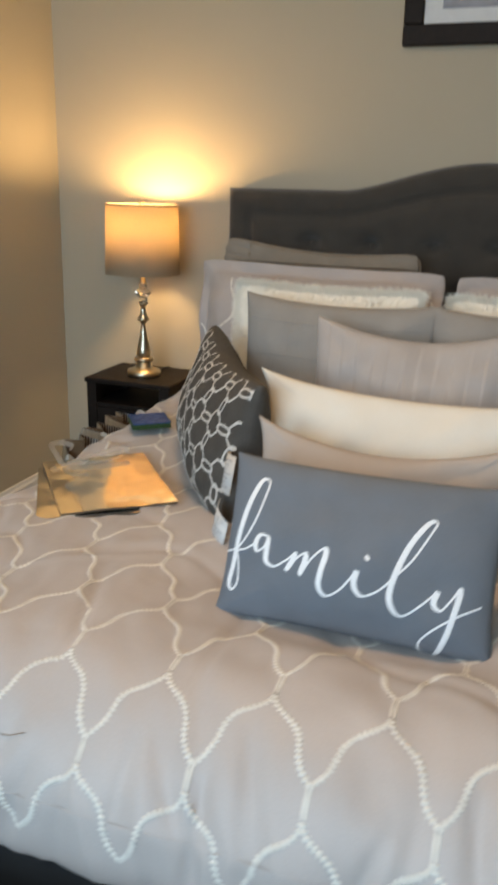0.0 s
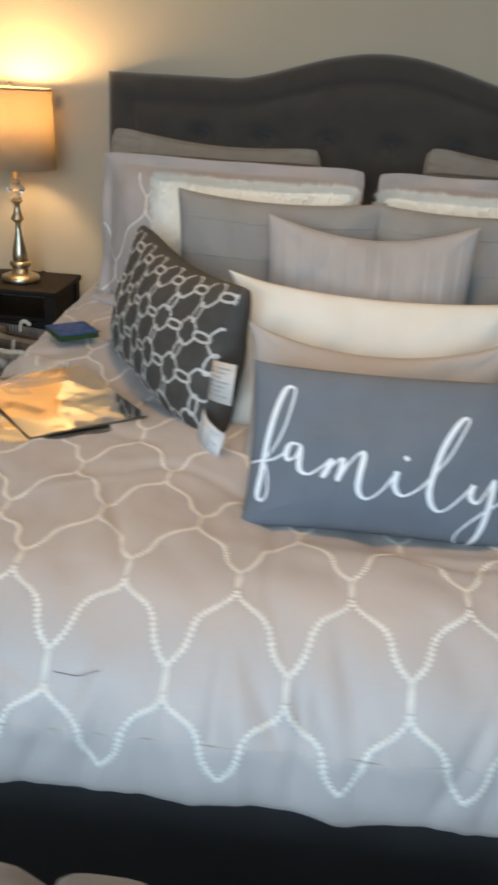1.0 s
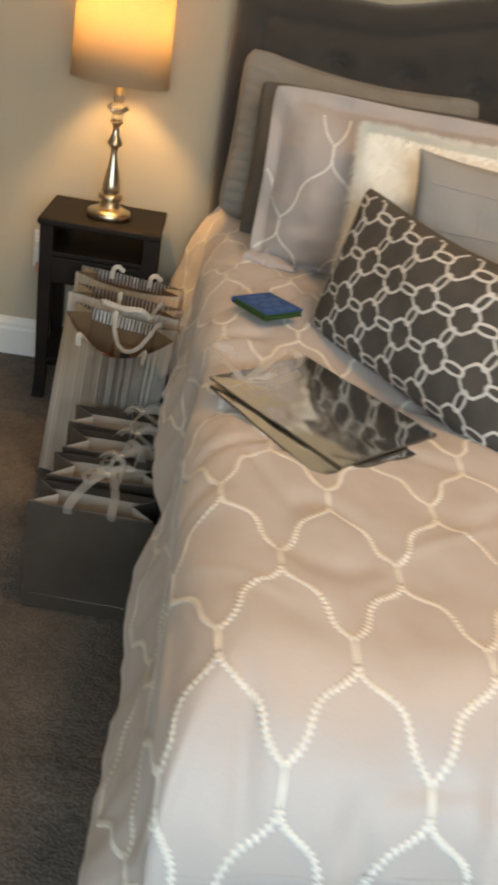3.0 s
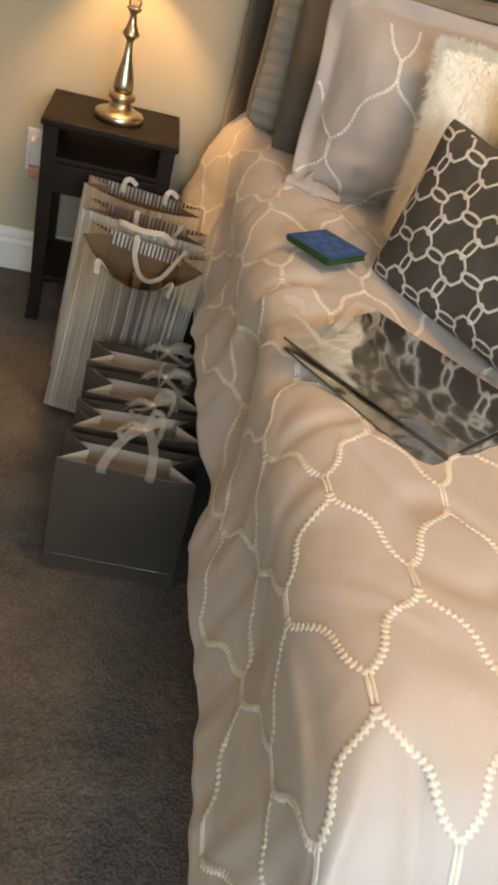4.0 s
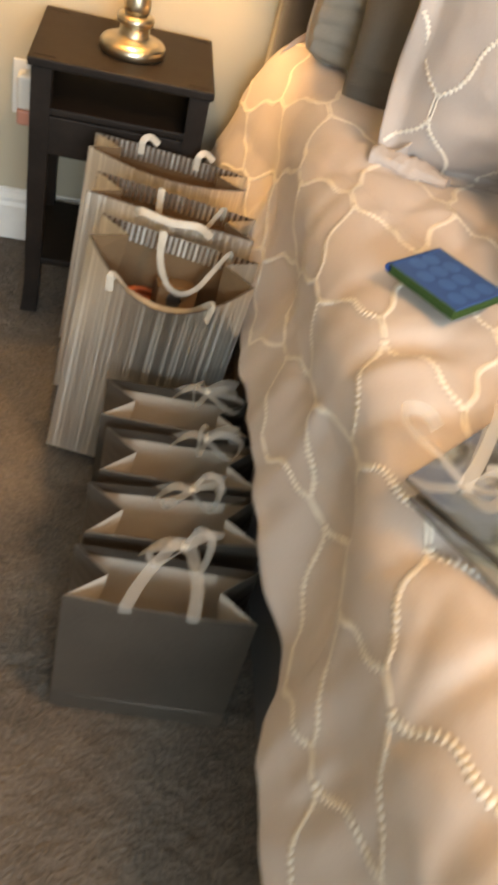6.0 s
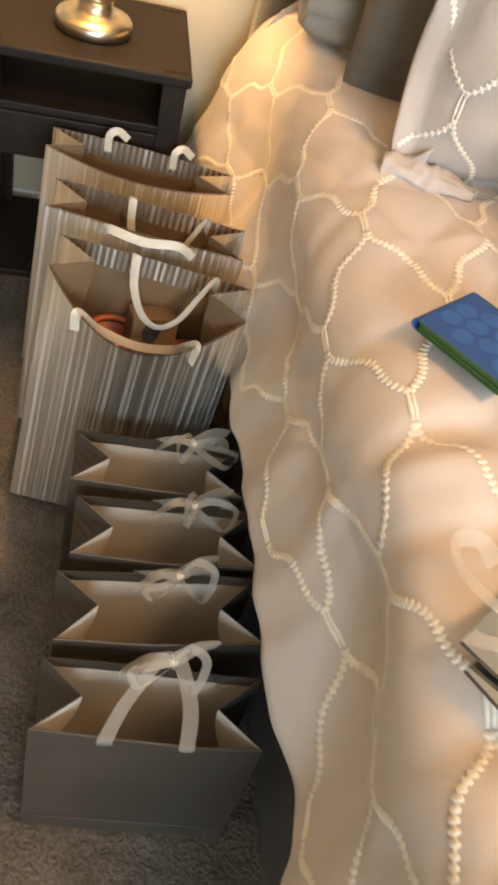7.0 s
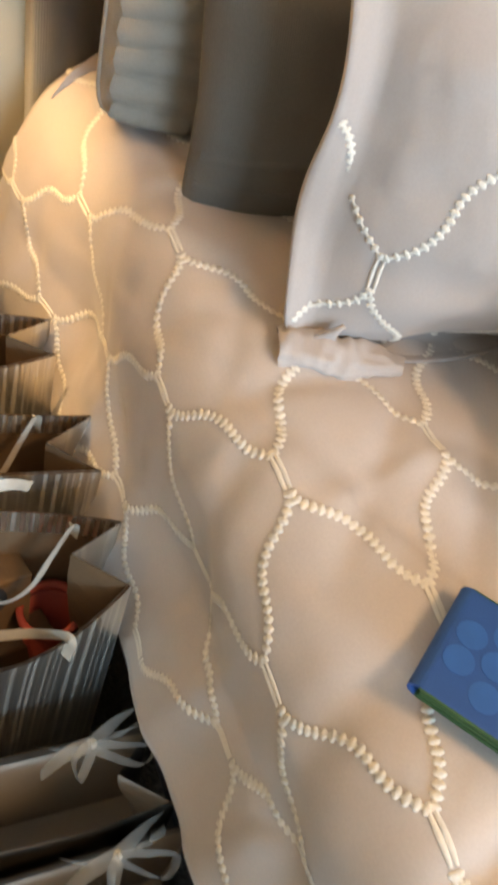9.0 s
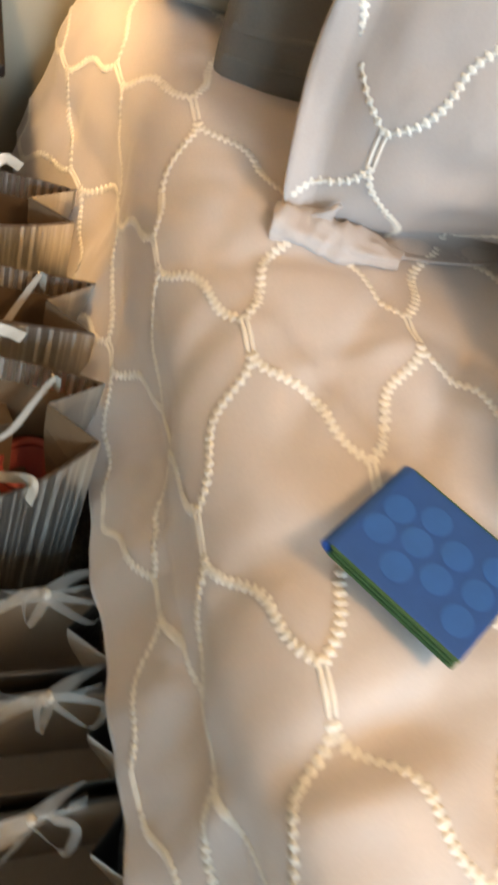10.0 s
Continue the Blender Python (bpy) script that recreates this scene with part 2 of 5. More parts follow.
def grid_faces(nu, nv, start=0, flip=False):
    out = []
    for i in range(nu - 1):
        for j in range(nv - 1):
            a = start + i * nv + j
            f = (a, a + nv, a + nv + 1, a + 1)
            out.append(f[::-1] if flip else f)
    return out


def smooth_line(points, per=8):
    """A smooth line through control points."""
    p = [np.array(q, float) for q in points]
    p = [2 * p[0] - p[1]] + p + [2 * p[-1] - p[-2]]
    out = []
    for i in range(1, len(p) - 2):
        for k in range(per):
            t = k / per
            out.append(0.5 * (2 * p[i] + (p[i + 1] - p[i - 1]) * t + (2 * p[i - 1] - 5 * p[i] + 4 * p[i + 1] - p[i + 2]) * t * t
                              + (3 * p[i] - p[i - 1] - 3 * p[i + 1] + p[i + 2]) * t ** 3))
    out.append(p[-2])
    return out


def strip(line, width, face, verts, faces, lift=0.0, thick=0.0):
    """A flat band along a line in 3D; face gives the outward direction at each step; width a number or one a step."""
    n = len(line)
    start = len(verts)
    for i in range(n):
        d = line[min(i + 1, n - 1)] - line[max(i - 1, 0)]
        nn = face[i] if isinstance(face, list) else np.array(face, float)
        side = np.cross(d, nn)
        side = side / (np.linalg.norm(side) + 1e-9)
        w = width[i] if isinstance(width, (list, np.ndarray)) else width
        up = nn / (np.linalg.norm(nn) + 1e-9)
        verts.append(line[i] - side * w / 2 + up * lift)
        verts.append(line[i] + up * (lift + thick))
        verts.append(line[i] + side * w / 2 + up * lift)
    for i in range(n - 1):
        a = start + 3 * i
        faces.append((a, a + 3, a + 4, a + 1))
        faces.append((a + 1, a + 4, a + 5, a + 2))


def nz(x, y, z=0.0):
    return noise.noise((x, y, z))


def step(e0, e1, x):
    t = min(1.0, max(0.0, (x - e0) / (e1 - e0)))
    return t * t * (3 - 2 * t)


# ---- the room ----
def slab(name, label, x0, x1, y0, y1, z0, z1, material, category):
    return tagged(part(name, box_bm(x0, x1, y0, y1, z0, z1), material), label, category, kind="structure")


slab("wall_north", "greige painted wall behind the bed", WALL_X - 0.12, EAST_X + 0.12, WALL_Y, WALL_Y + 0.12, 0, CEIL, PAINT, "wall")
slab("wall_west", "greige painted side wall lit by the lamp", WALL_X - 0.12, WALL_X, SOUTH_Y, WALL_Y, 0, CEIL, PAINT, "wall")
slab("wall_east", "greige painted side wall", EAST_X, EAST_X + 0.12, SOUTH_Y, WALL_Y, 0, CEIL, PAINT, "wall")
south = thing("wall_south", pose(0, 0, 0), "greige painted wall with a window opening", "wall", kind="structure")
for x0, x1, z0, z1 in ((WALL_X - 0.12, WIN_X0, 0, CEIL), (WIN_X1, EAST_X + 0.12, 0, CEIL), (WIN_X0, WIN_X1, 0, WIN_Z0), (WIN_X0, WIN_X1, WIN_Z1, CEIL)):
    part("panel", box_bm(x0, x1, SOUTH_Y - 0.12, SOUTH_Y, z0, z1), PAINT, south)
slab("ceiling", "plain white painted ceiling", WALL_X - 0.12, EAST_X + 0.12, SOUTH_Y - 0.12, WALL_Y + 0.12, CEIL, CEIL + 0.1, CEILING, "ceiling")


def carpet():
    # a finely uneven pile where it is walked past, plain board beyond
    xs = np.concatenate((np.arange(WALL_X, 0.06, 0.006), np.linspace(0.1, EAST_X, 12)))
    ys = np.concatenate((np.linspace(SOUTH_Y, -2.32, 16), np.arange(-2.3, WALL_Y, 0.006), [WALL_Y]))
    verts = []
    for x in xs:
        for y in ys:
            h = 0.0032 * nz(x * 62, y * 62) + 0.0022 * nz(x * 31, y * 31, 3) + 0.003 * nz(x * 7, y * 7, 7)
            verts.append((x, y, h - 0.004))
    f = raw("floor", verts, grid_faces(len(xs), len(ys)), CARPET)
    tagged(f, "taupe cut-pile bedroom carpet", "carpet", kind="structure")


carpet()


def baseboard(name, m, length):
    prof = ((0, 0), (-0.016, 0), (-0.016, 0.088), (-0.012, 0.098), (-0.012, 0.108), (-0.006, 0.118), (-0.004, 0.128), (0, 0.13))
    verts = [(s * length, y, z) for s in (0, 1) for y, z in prof]
    k = len(prof)
    faces = [(i, i + 1, k + i + 1, k + i) for i in range(k - 1)]
    tagged(raw(name, verts, faces, TRIM, m=m, smooth=False), "white moulded wooden baseboard", "baseboard", kind="structure")


baseboard("baseboard", pose(WALL_X, WALL_Y, 0), EAST_X - WALL_X)
baseboard("baseboard", pose(WALL_X, SOUTH_Y, 0, 0, 0, 90), WALL_Y - SOUTH_Y)

# ---- the bed ----
BED_X0, BED_X1, BED_MID = -0.06, 1.69, 0.815
bed = thing("bed", pose(BED_MID, -1.0, 0), "charcoal upholstered bed with an arched tufted headboard", "bed")
INV = pose(-BED_MID, 1.0, 0)


def arch(x):
    d = min(1.0, abs(x - BED_MID) / 0.47)
    return 1.237 + 0.093 * ((1 + math.cos(math.pi * d)) / 2) ** 0.75


BUTTONS = [(BED_MID + (k + 0.5 * (r % 2)) * 0.206, 1.062 - 0.14 * r) for r in range(3) for k in range(-3, 4)]
BUTTONS = [(x + 0.05, z) for x, z in BUTTONS if abs(x - BED_MID) < 0.75]


def headboard():
    nu, nv = 180, 90
    verts = []
    for i in range(nu):
        s = i / (nu - 1)
        x = BED_X0 + (BED_X1 - BED_X0) * s
        for j in range(nv):
            top = arch(x)
            z = 0.25 + (top - 0.25) * j / (nv - 1)
            e = min(x - BED_X0, BED_X1 - x, top - z)
            y = -0.078 + 0.03 * (1 - step(0, 0.02, e)) ** 2
            y += 0.016 * math.exp(-((e - 0.083) / 0.006) ** 2) - 0.012 * step(0.086, 0.13, e)
            y -= 0.006 * math.exp(-((e - 0.045) / 0.03) ** 2)
            for bx, bz in BUTTONS:
                r2 = 0.6 * (x - bx) ** 2 + 1.5 * (z - bz) ** 2
                if r2 < 0.03:
                    y += 0.040 * math.exp(-r2 / 0.0009) + 0.010 * math.exp(-r2 / 0.006)
            y += 0.0015 * nz(x * 12, z * 12)
            verts.append((x, y, z))
    faces = grid_faces(nu, nv)
    n0 = len(verts)
    for i in range(nu):
        x = BED_X0 + (BED_X1 - BED_X0) * i / (nu - 1)
        verts.append((x, 0.012, arch(x)))
        verts.append((x, 0.012, 0.25))
    for i in range(nu - 1):
        faces.append((i * nv + nv - 1, (i + 1) * nv + nv - 1, n0 + 2 * (i + 1), n0 + 2 * i))
        faces.append((n0 + 2 * i, n0 + 2 * i + 2, n0 + 2 * i + 3, n0 + 2 * i + 1))
    for col, base in ((0, n0), (nu - 1, n0 + 2 * (nu - 1))):
        ring = [col * nv + j for j in range(nv)]
        faces.append(tuple(ring + [base, base + 1]))
    hb = raw("headboard", verts, faces, CHARCOAL, bed, "charcoal linen headboard with button tufting", m=INV)
    dome = lathe_bm([(0, -0.006), (0.007, -0.004), (0.010, 0.0), (0.010, 0.004)], 14)
    first = None
    for bx, bz in BUTTONS:
        y = -0.0785
        if first is None:
            first = part("button", dome, CHARCOAL, hb, smooth=True)
        else:
            ob = first.copy()
            scene.collection.objects.link(ob)
        (first if bx == BUTTONS[0][0] and bz == BUTTONS[0][1] else ob).matrix_basis = pose(bx, y + 0.037, bz, -90, 0, 0)
    for a in (BED_X0 + 0.05, BED_X1 - 0.11):
        part("headboard_leg", box_bm(a, a + 0.06, -0.045, 0.005, 0, 0.27, 0.004), BLACKWOOD, bed, m=INV)


headboard()
for a, b in ((-0.035, 0.005), (1.625, 1.665)):
    part("side_rail", box_bm(a, b, -2.03, -0.08, 0.0, 0.31, 0.012, 3), BASE_CLOTH, bed, m=INV)
part("footboard", box_bm(-0.035, 1.665, -2.075, -2.032, 0.0, 0.36, 0.015, 3), BASE_CLOTH, bed, m=INV)
part("mattress", box_bm(0.03, 1.60, -2.025, -0.09, 0.28, 0.575, 0.05, 4), IVORY, bed, m=INV)

# ---- the comforter ----
LEFT_U, FOOT_V, RIGHT_U = 0.04, -1.905, 1.60


def over(s, r, flare=0.2):
    """How far out and down the cloth goes, s metres past the edge."""
    a = min(s / r, 1.32)
    out, down = r * math.sin(a), r * (1 - math.cos(a))
    rest = max(0.0, s - 1.32 * r)
    near, far = min(rest, 0.10), max(0.0, rest - 0.10)
    return out + 0.05 * near + flare * far, down + 0.99 * near + 0.94 * far


FOLDS = (
    (-0.16, -1.12, 0.10, -1.06, -0.010, 0.020), (-0.16, -1.17, 0.12, -1.20, -0.009, 0.019), (-0.14, -1.26, 0.06, -1.42, -0.008, 0.020),
    (-0.24, -1.02, -0.02, -0.94, -0.008, 0.020), (-0.20, -1.09, 0.02, -1.12, 0.010, 0.022), (-0.22, -0.80, -0.02, -0.72, -0.008, 0.018),
    (-0.10, -1.55, 0.06, -1.48, -0.008, 0.014), (-0.20, -1.75, -0.03, -1.62, -0.008, 0.016), (0.02, -1.50, 0.10, -1.66, -0.006, 0.012),
    (0.10, -0.90, 0.22, -0.74, -0.008, 0.016), (0.14, -0.70, 0.02, -0.84, -0.006, 0.014), (-0.05, -0.50, -0.12, -0.30, -0.007, 0.016),
    (0.30, -2.00, 0.27, -2.24, -0.007, 0.012), (0.52, -2.04, 0.50, -2.25, -0.006, 0.010), (0.74, -2.02, 0.78, -2.22, -0.008, 0.012),
    (0.96, -2.05, 0.93, -2.25, -0.007, 0.011), (1.14, -2.03, 1.17, -2.23, -0.007, 0.012), (0.62, -2.10, 0.63, -2.26, 0.006, 0.010))
crease_rnd = random.Random(41)
CREASES = []
for k in range(26):      # short pulls on the drop over the foot
    cu, cv, ca = crease_rnd.uniform(-0.1, 1.6), crease_rnd.uniform(-2.22, -2.04), crease_rnd.uniform(-0.5, 0.6)
    cl = crease_rnd.uniform(0.04, 0.09)
    CREASES.append((cu - cl * math.sin(ca), cv - cl * math.cos(ca), cu + cl * math.sin(ca), cv + cl * math.cos(ca), crease_rnd.choice((-0.008, -0.010, 0.006)), crease_rnd.uniform(0.009, 0.014)))
for k in range(34):      # and along the side and the top near it
    cu, cv, ca = crease_rnd.uniform(-0.28, 0.34), crease_rnd.uniform(-1.95, -0.25), crease_rnd.uniform(0.5, 2.3)
    cl = crease_rnd.uniform(0.03, 0.09)
    CREASES.append((cu - cl * math.sin(ca), cv - cl * math.cos(ca), cu + cl * math.sin(ca), cv + cl * math.cos(ca), crease_rnd.choice((-0.003, -0.0045, 0.003)), crease_rnd.uniform(0.008, 0.015)))
FOLDS = tuple((*f, (f[0] + f[2]) / 2, (f[1] + f[3]) / 2, 0.8 * math.hypot(f[2] - f[0], f[3] - f[1]) + 3 * f[5]) for f in FOLDS + tuple(CREASES))


def cloth(u, v):
    su, sv, sr = max(0.0, LEFT_U - u), max(0.0, FOOT_V - v), max(0.0, u - RIGHT_U)
    ox, dx = over(su, 0.10, 0.36)
    oy, dy = over(sv, 0.20)
    orr, dr = over(sr, 0.10)
    top = 0.608 + 0.034 * step(-1.3, -0.5, v) + 0.012 * math.exp(-((u - 0.8) / 0.5) ** 2)
    top += 0.010 * nz(u * 4.2, v * 4.2, 1.3) + 0.006 * nz(u * 10 + v * 5, v * 8, 4) + 0.0034 * nz(u * 24, v * 13 + u * 10, 9)
    crease = nz(u * 3 + v * 1.5, v * 2.2 - u, 30)
    top -= 0.006 * math.exp(-(crease / 0.05) ** 2)
    for px, py, rx, ry, deep in ((0.8, -1.72, 0.26, 0.10, 0.028), (0.36, -1.2, 0.24, 0.2, 0.012), (0.4, -0.6, 0.36, 0.12, 0.014), (0.16, -1.35, 0.19, 0.19, 0.003)):
        top -= deep * math.exp(-((u - px) / rx) ** 4 - ((v - py) / ry) ** 4)
    fold = 0.0
    for fu, fv, gu, gv, amp, wide, mu, mv, reach in FOLDS:
        if abs(u - mu) > reach or abs(v - mv) > reach:
            continue
        q = ((u - fu) * (gu - fu) + (v - fv) * (gv - fv)) / ((gu - fu) ** 2 + (gv - fv) ** 2)
        if -0.3 < q < 1.3:
            d = math.hypot(u - fu - q * (gu - fu), v - fv - q * (gv - fv))
            fold += amp * math.exp(-(d / wide) ** 2) * step(-0.3, 0.25, q) * step(1.3, 0.75, q)
    down = (dx ** 4 + dy ** 4 + dr ** 4) ** 0.25 if dx + dy + dr > 0 else 0.0
    x = min(max(u, LEFT_U), RIGHT_U) - ox + orr
    y = max(v, FOOT_V) - oy
    hang = step(0.03, 0.2, dx)
    x -= hang * (0.022 * nz(v * 3.1, 2.0) + 0.012 * nz(v * 9, u * 5, 5) + 0.005 * nz(v * 22, u * 9, 6))
    x -= 0.045 * step(-0.42, -0.12, v) * step(0.02, 0.16, dx)
    # a gathered dent where the bags push against the side
    dent = math.exp(-((v + 1.13 + 0.5 * su) / 0.09) ** 2) * step(0.06, 0.2, su)
    x += 0.042 * dent
    down -= 0.06 * math.exp(-((v + 1.05) / 0.2) ** 2) * step(0.12, 0.3, su)
    top += fold * (1 - hang) * (1 - step(0.03, 0.2, dy))
    x -= fold * hang
    footfall = step(0.03, 0.2, dy)
    y -= footfall * (fold + 0.010 * nz(u * 3.5, 8.0) + 0.008 * nz(u * 11, v * 5, 6) + 0.004 * nz(u * 26, v * 8, 3))
    down += 0.055 * step(0.35, -0.15, u) * step(0.05, 0.25, dy)
    both = min(step(0.0, 0.2, dx), step(0.0, 0.2, dy))
    x += 0.025 * both
    y += 0.01 * both
    return np.array((x, y, top - down))


def cloth_normal(u, v, e=0.004):
    n = np.cross(cloth(u + e, v) - cloth(u - e, v), cloth(u, v + e) - cloth(u, v - e))
    return n / (np.linalg.norm(n) + 1e-9)


U0, U1, V0, V1 = -0.335, 1.97, -2.252, -0.085


def comforter():
    us = np.arange(U0, U1 + 0.001, 0.0085)
    vs = np.arange(V0, V1 + 0.001, 0.0085)
    nu, nv = len(us), len(vs)
    verts = [cloth(u, v) for u in us for v in vs]
    faces = grid_faces(nu, nv)
    # the turned hem gives the edge its thickness
    rim = [(i, 0) for i in range(nu)] + [(nu - 1, j) for j in range(1, nv)] + [(i, nv - 1) for i in range(nu - 2, -1, -1)] + [(0, j) for j in range(nv - 2, 0, -1)]
    n0, k = len(verts), len(rim)
    for ring, (inn, dz) in enumerate(((0.010, -0.008), (0.026, -0.004), (0.032, 0.03))):
        for i, j in rim:
            p = verts[i * nv + j]
            c = np.array((min(max(p[0], 0.1), 1.5), min(max(p[1], -1.9), -0.3), p[2]))
            d = c - p
            d[2] = 0
            d = d / (np.linalg.norm(d) + 1e-9)
            verts.append(p + d * inn + np.array((0, 0, dz)))
    for ring in range(3):
        for a in range(k):
            b = (a + 1) % k
            ia, ib = (rim[a][0] * nv + rim[a][1], rim[b][0] * nv + rim[b][1]) if ring == 0 else (n0 + (ring - 1) * k + a, n0 + (ring - 1) * k + b)
            faces.append((ia, n0 + ring * k + a, n0 + ring * k + b, ib))
    top = thing("comforter", pose(BED_MID, -1.0, 0.3), "taupe comforter with ivory embroidered ogee lattice spread over the bed", "comforter")
    inv = pose(-BED_MID, 1.0, -0.3)
    raw("cover", verts, faces, COMFORT, top, "puffy taupe sateen cover", m=inv)
    return top, inv


OGEE = ((0, 0), (0.08, 0.13), (0.16, 0.22), (0.26, 0.29), (0.36, 0.325), (0.48, 0.36), (0.58, 0.43), (0.66, 0.53), (0.73, 0.68), (0.80, 0.83), (0.88, 0.95), (1, 1))
DX, DY = 0.1515, 0.1478
NODE_U, NODE_V = 0.0715, -1.784


def bead_template():
    ring = [(math.cos(k * math.pi / 4), math.sin(k * math.pi / 4)) for k in range(8)]
    v = [(a, b, 0.0) for a, b in ring] + [(0.68 * a, 0.68 * b, 1.0) for a, b in ring] + [(0, 0, 0.35)]
    f = [(k, (k + 1) % 8, 8 + (k + 1) % 8, 8 + k) for k in range(8)] + [(8 + k, 8 + (k + 1) % 8, 16) for k in range(8)]
    return np.array(v), f


BEAD_V, BEAD_F = bead_template()


def lattice(surface, normal, u0, u1, v0, v1, nu, nv, dx, dy, verts, faces, size=1.0, gap=0.0074):
    """Embroidered ogee lattice on a surface: chains of small loops between nodes of twin satin bars."""
    s_line = np.linspace(0, 1, 60)
    f_line = np.interp(s_line, [p[0] for p in OGEE], [p[1] for p in OGEE])
    f_line = np.convolve(np.pad(f_line, 2, mode="edge"), np.ones(5) / 5, "valid")
    f_line = (f_line - f_line[0]) / (f_line[-1] - f_line[0])
    bar = 0.017 * size
    for j in range(int((v0 - nv) / dy) - 1, int((v1 - nv) / dy) + 2):
        for i in range(int((u0 - nu) / dx) - 2, int((u1 - nu) / dx) + 3):
            cu, cv = nu + (i + 0.5 * (j % 2)) * dx, nv + j * dy
            if u0 < cu < u1 and v0 + 0.05 < cv - bar and cv + bar < v1:
                for off in (-0.0024, 0.0024):
                    line = [surface(cu + off * size, cv + bar * q) for q in (-1, -0.5, 0, 0.5, 1)]
                    strip(line, [q * size for q in (0.0030, 0.0043, 0.0046, 0.0043, 0.0030)], [normal(cu, cv)] * 5, verts, faces, 0.0006, 0.0016)
            for sign in (-1, 1):
                us = cu + sign * f_line * dx / 2
                vs = cv + bar + s_line * (dy - 2 * bar)
                ok = [(u, v) for u, v in zip(us[::3], vs[::3]) if u0 < u < u1 and v0 < v < v1]
                if len(ok) < 7:
                    continue
                strip([surface(*q) for q in ok], 0.0040 * size, [normal(*q) for q in ok], verts, faces, 0.0002, 0.0012)
                length = np.concatenate(([0], np.cumsum(np.hypot(np.diff(us), np.diff(vs)))))
                for d in np.arange(gap / 2, length[-1], gap):
                    u, v = np.interp(d, length, us), np.interp(d, length, vs)
                    if not (u0 < u < u1 and v0 < v < v1):
                        continue
                    k = min(int(d / length[-1] * 58), 58)
                    du, dv = us[k + 1] - us[k], vs[k + 1] - vs[k]
                    q = math.hypot(du, dv)
                    du, dv = du / q, dv / q
                    c, n = surface(u, v), normal(u, v)
                    t = surface(u + 0.003 * du, v + 0.003 * dv) - c
                    t = t / (np.linalg.norm(t) + 1e-9)
                    w = np.cross(n, t)
                    wide = (0.0050 + 0.0009 * random.random()) * size
                    start = len(verts)
                    verts.extend(c + n * 0.0004 + BEAD_V[:, :1] * w * wide + BEAD_V[:, 1:2] * t * 0.0033 * size + BEAD_V[:, 2:] * n * 0.0013)
                    faces.extend(tuple(start + q2 for q2 in f) for f in BEAD_F)


def embroider():
    top, inv = comforter()
    verts, faces = [], []
    lattice(cloth, cloth_normal, U0 + 0.012, 1.45, V0 + 0.018, V1, NODE_U, NODE_V, DX, DY, verts, faces)
    ob = raw("embroidery", verts, faces, THREAD, top, "ivory chain-stitch embroidery", m=inv)
    tagged(ob, kind="stuff")
    # a stitched seam across the foot
    verts, faces = [], []
    for v in (-2.16,):
        line = [cloth(u, v) for u in np.arange(-0.02, 1.6, 0.02)]
        strip(line, 0.002, [cloth_normal(u, v) for u in np.arange(-0.02, 1.6, 0.02)], verts, faces, 0.0008, 0.0008)
    raw("seam", verts, faces, COMFORT, top, m=inv)


embroider()


# ---- pillows ----
def pillow_shape(w, h, t, seed, pinch=0.06, power=0.42, wrinkle=1.0, flange=0.0, pleats=0, sag=0.0, ear=1.0):
    """Gives front(a, b) and back(a, b) for a, b in -1..1; x is the width, z the height, the front looks to -y."""
    def outline(a, b):
        x = w / 2 * a * (1 - pinch * (1 - b * b))
        z = h / 2 * b * (1 - pinch * 1.3 * (1 - a * a))
        corner = (a * a * b * b) ** 4 * (5.0 if flange and b < 0 else 1.0)
        x -= 0.03 * ear * w * corner * a
        z -= 0.05 * ear * h * corner * b
        if sag and b > 0:
            z -= sag * b * (1 - a * a)
        return x, z

    def bulge(a, b):
        if flange:
            ka, kb = 1 - 2 * flange / w, 1 - 2 * flange / h
            a, b = min(1, abs(a) / ka), min(1, abs(b) / kb)
        q = max(0.0, (1 - a * a) * (1 - b * b))
        low = 1 + 0.18 * (-b if not flange else 0)
        return 0.003 + t / 2 * q ** power * low

    def puff(a, b, side):
        x, z = outline(a, b)
        y = bulge(a, b)
        q = 1 - max(abs(a), abs(b)) ** 4
        y += wrinkle * q * (0.009 * nz(x * 9 + seed, z * 9, side) + 0.005 * nz(x * 20, z * 20 + seed, side))
        edge = max(abs(a), abs(b)) ** 3
        y += wrinkle * 0.004 * edge * q * math.sin((x * 55 if abs(b) > abs(a) else z * 55) + seed)
        if pleats and side < 0:
            y -= 0.0035 * q * (((a + 1) / 2 * pleats) % 1.0)
        if flange:
            y += 0.0055 * q * nz(x * 5 + seed, z * 30, side * 3) + 0.004 * q * nz(x * 16 - z * 20, z * 10, side * 5)
        y = max(y, 0.0015)
        wav = 0.010 * wrinkle * nz(x * 6 + 3 * seed, z * 6, 20)
        if flange:
            fa, fb = max(0.0, abs(a) - 1 + 0.09), max(0.0, abs(b) - 1 + 0.14)
            wav += 0.012 * (fa / 0.09) * math.sin(z * 28 + seed) + 0.010 * (fb / 0.14) * math.sin(x * 26 + seed)
            if b < 0:
                wav -= 0.035 * (fb / 0.14) ** 1.5
                z += 0.020 * (fb / 0.14) ** 2
        return np.array((x, side * y + wav, z))

    return (lambda a, b: puff(a, b, -1)), (lambda a, b: puff(a, b, 1))


def spaced(n):
    return [math.sin(math.pi / 2 * s) * 0.5 + s * 0.5 for s in np.linspace(-1, 1, n)]


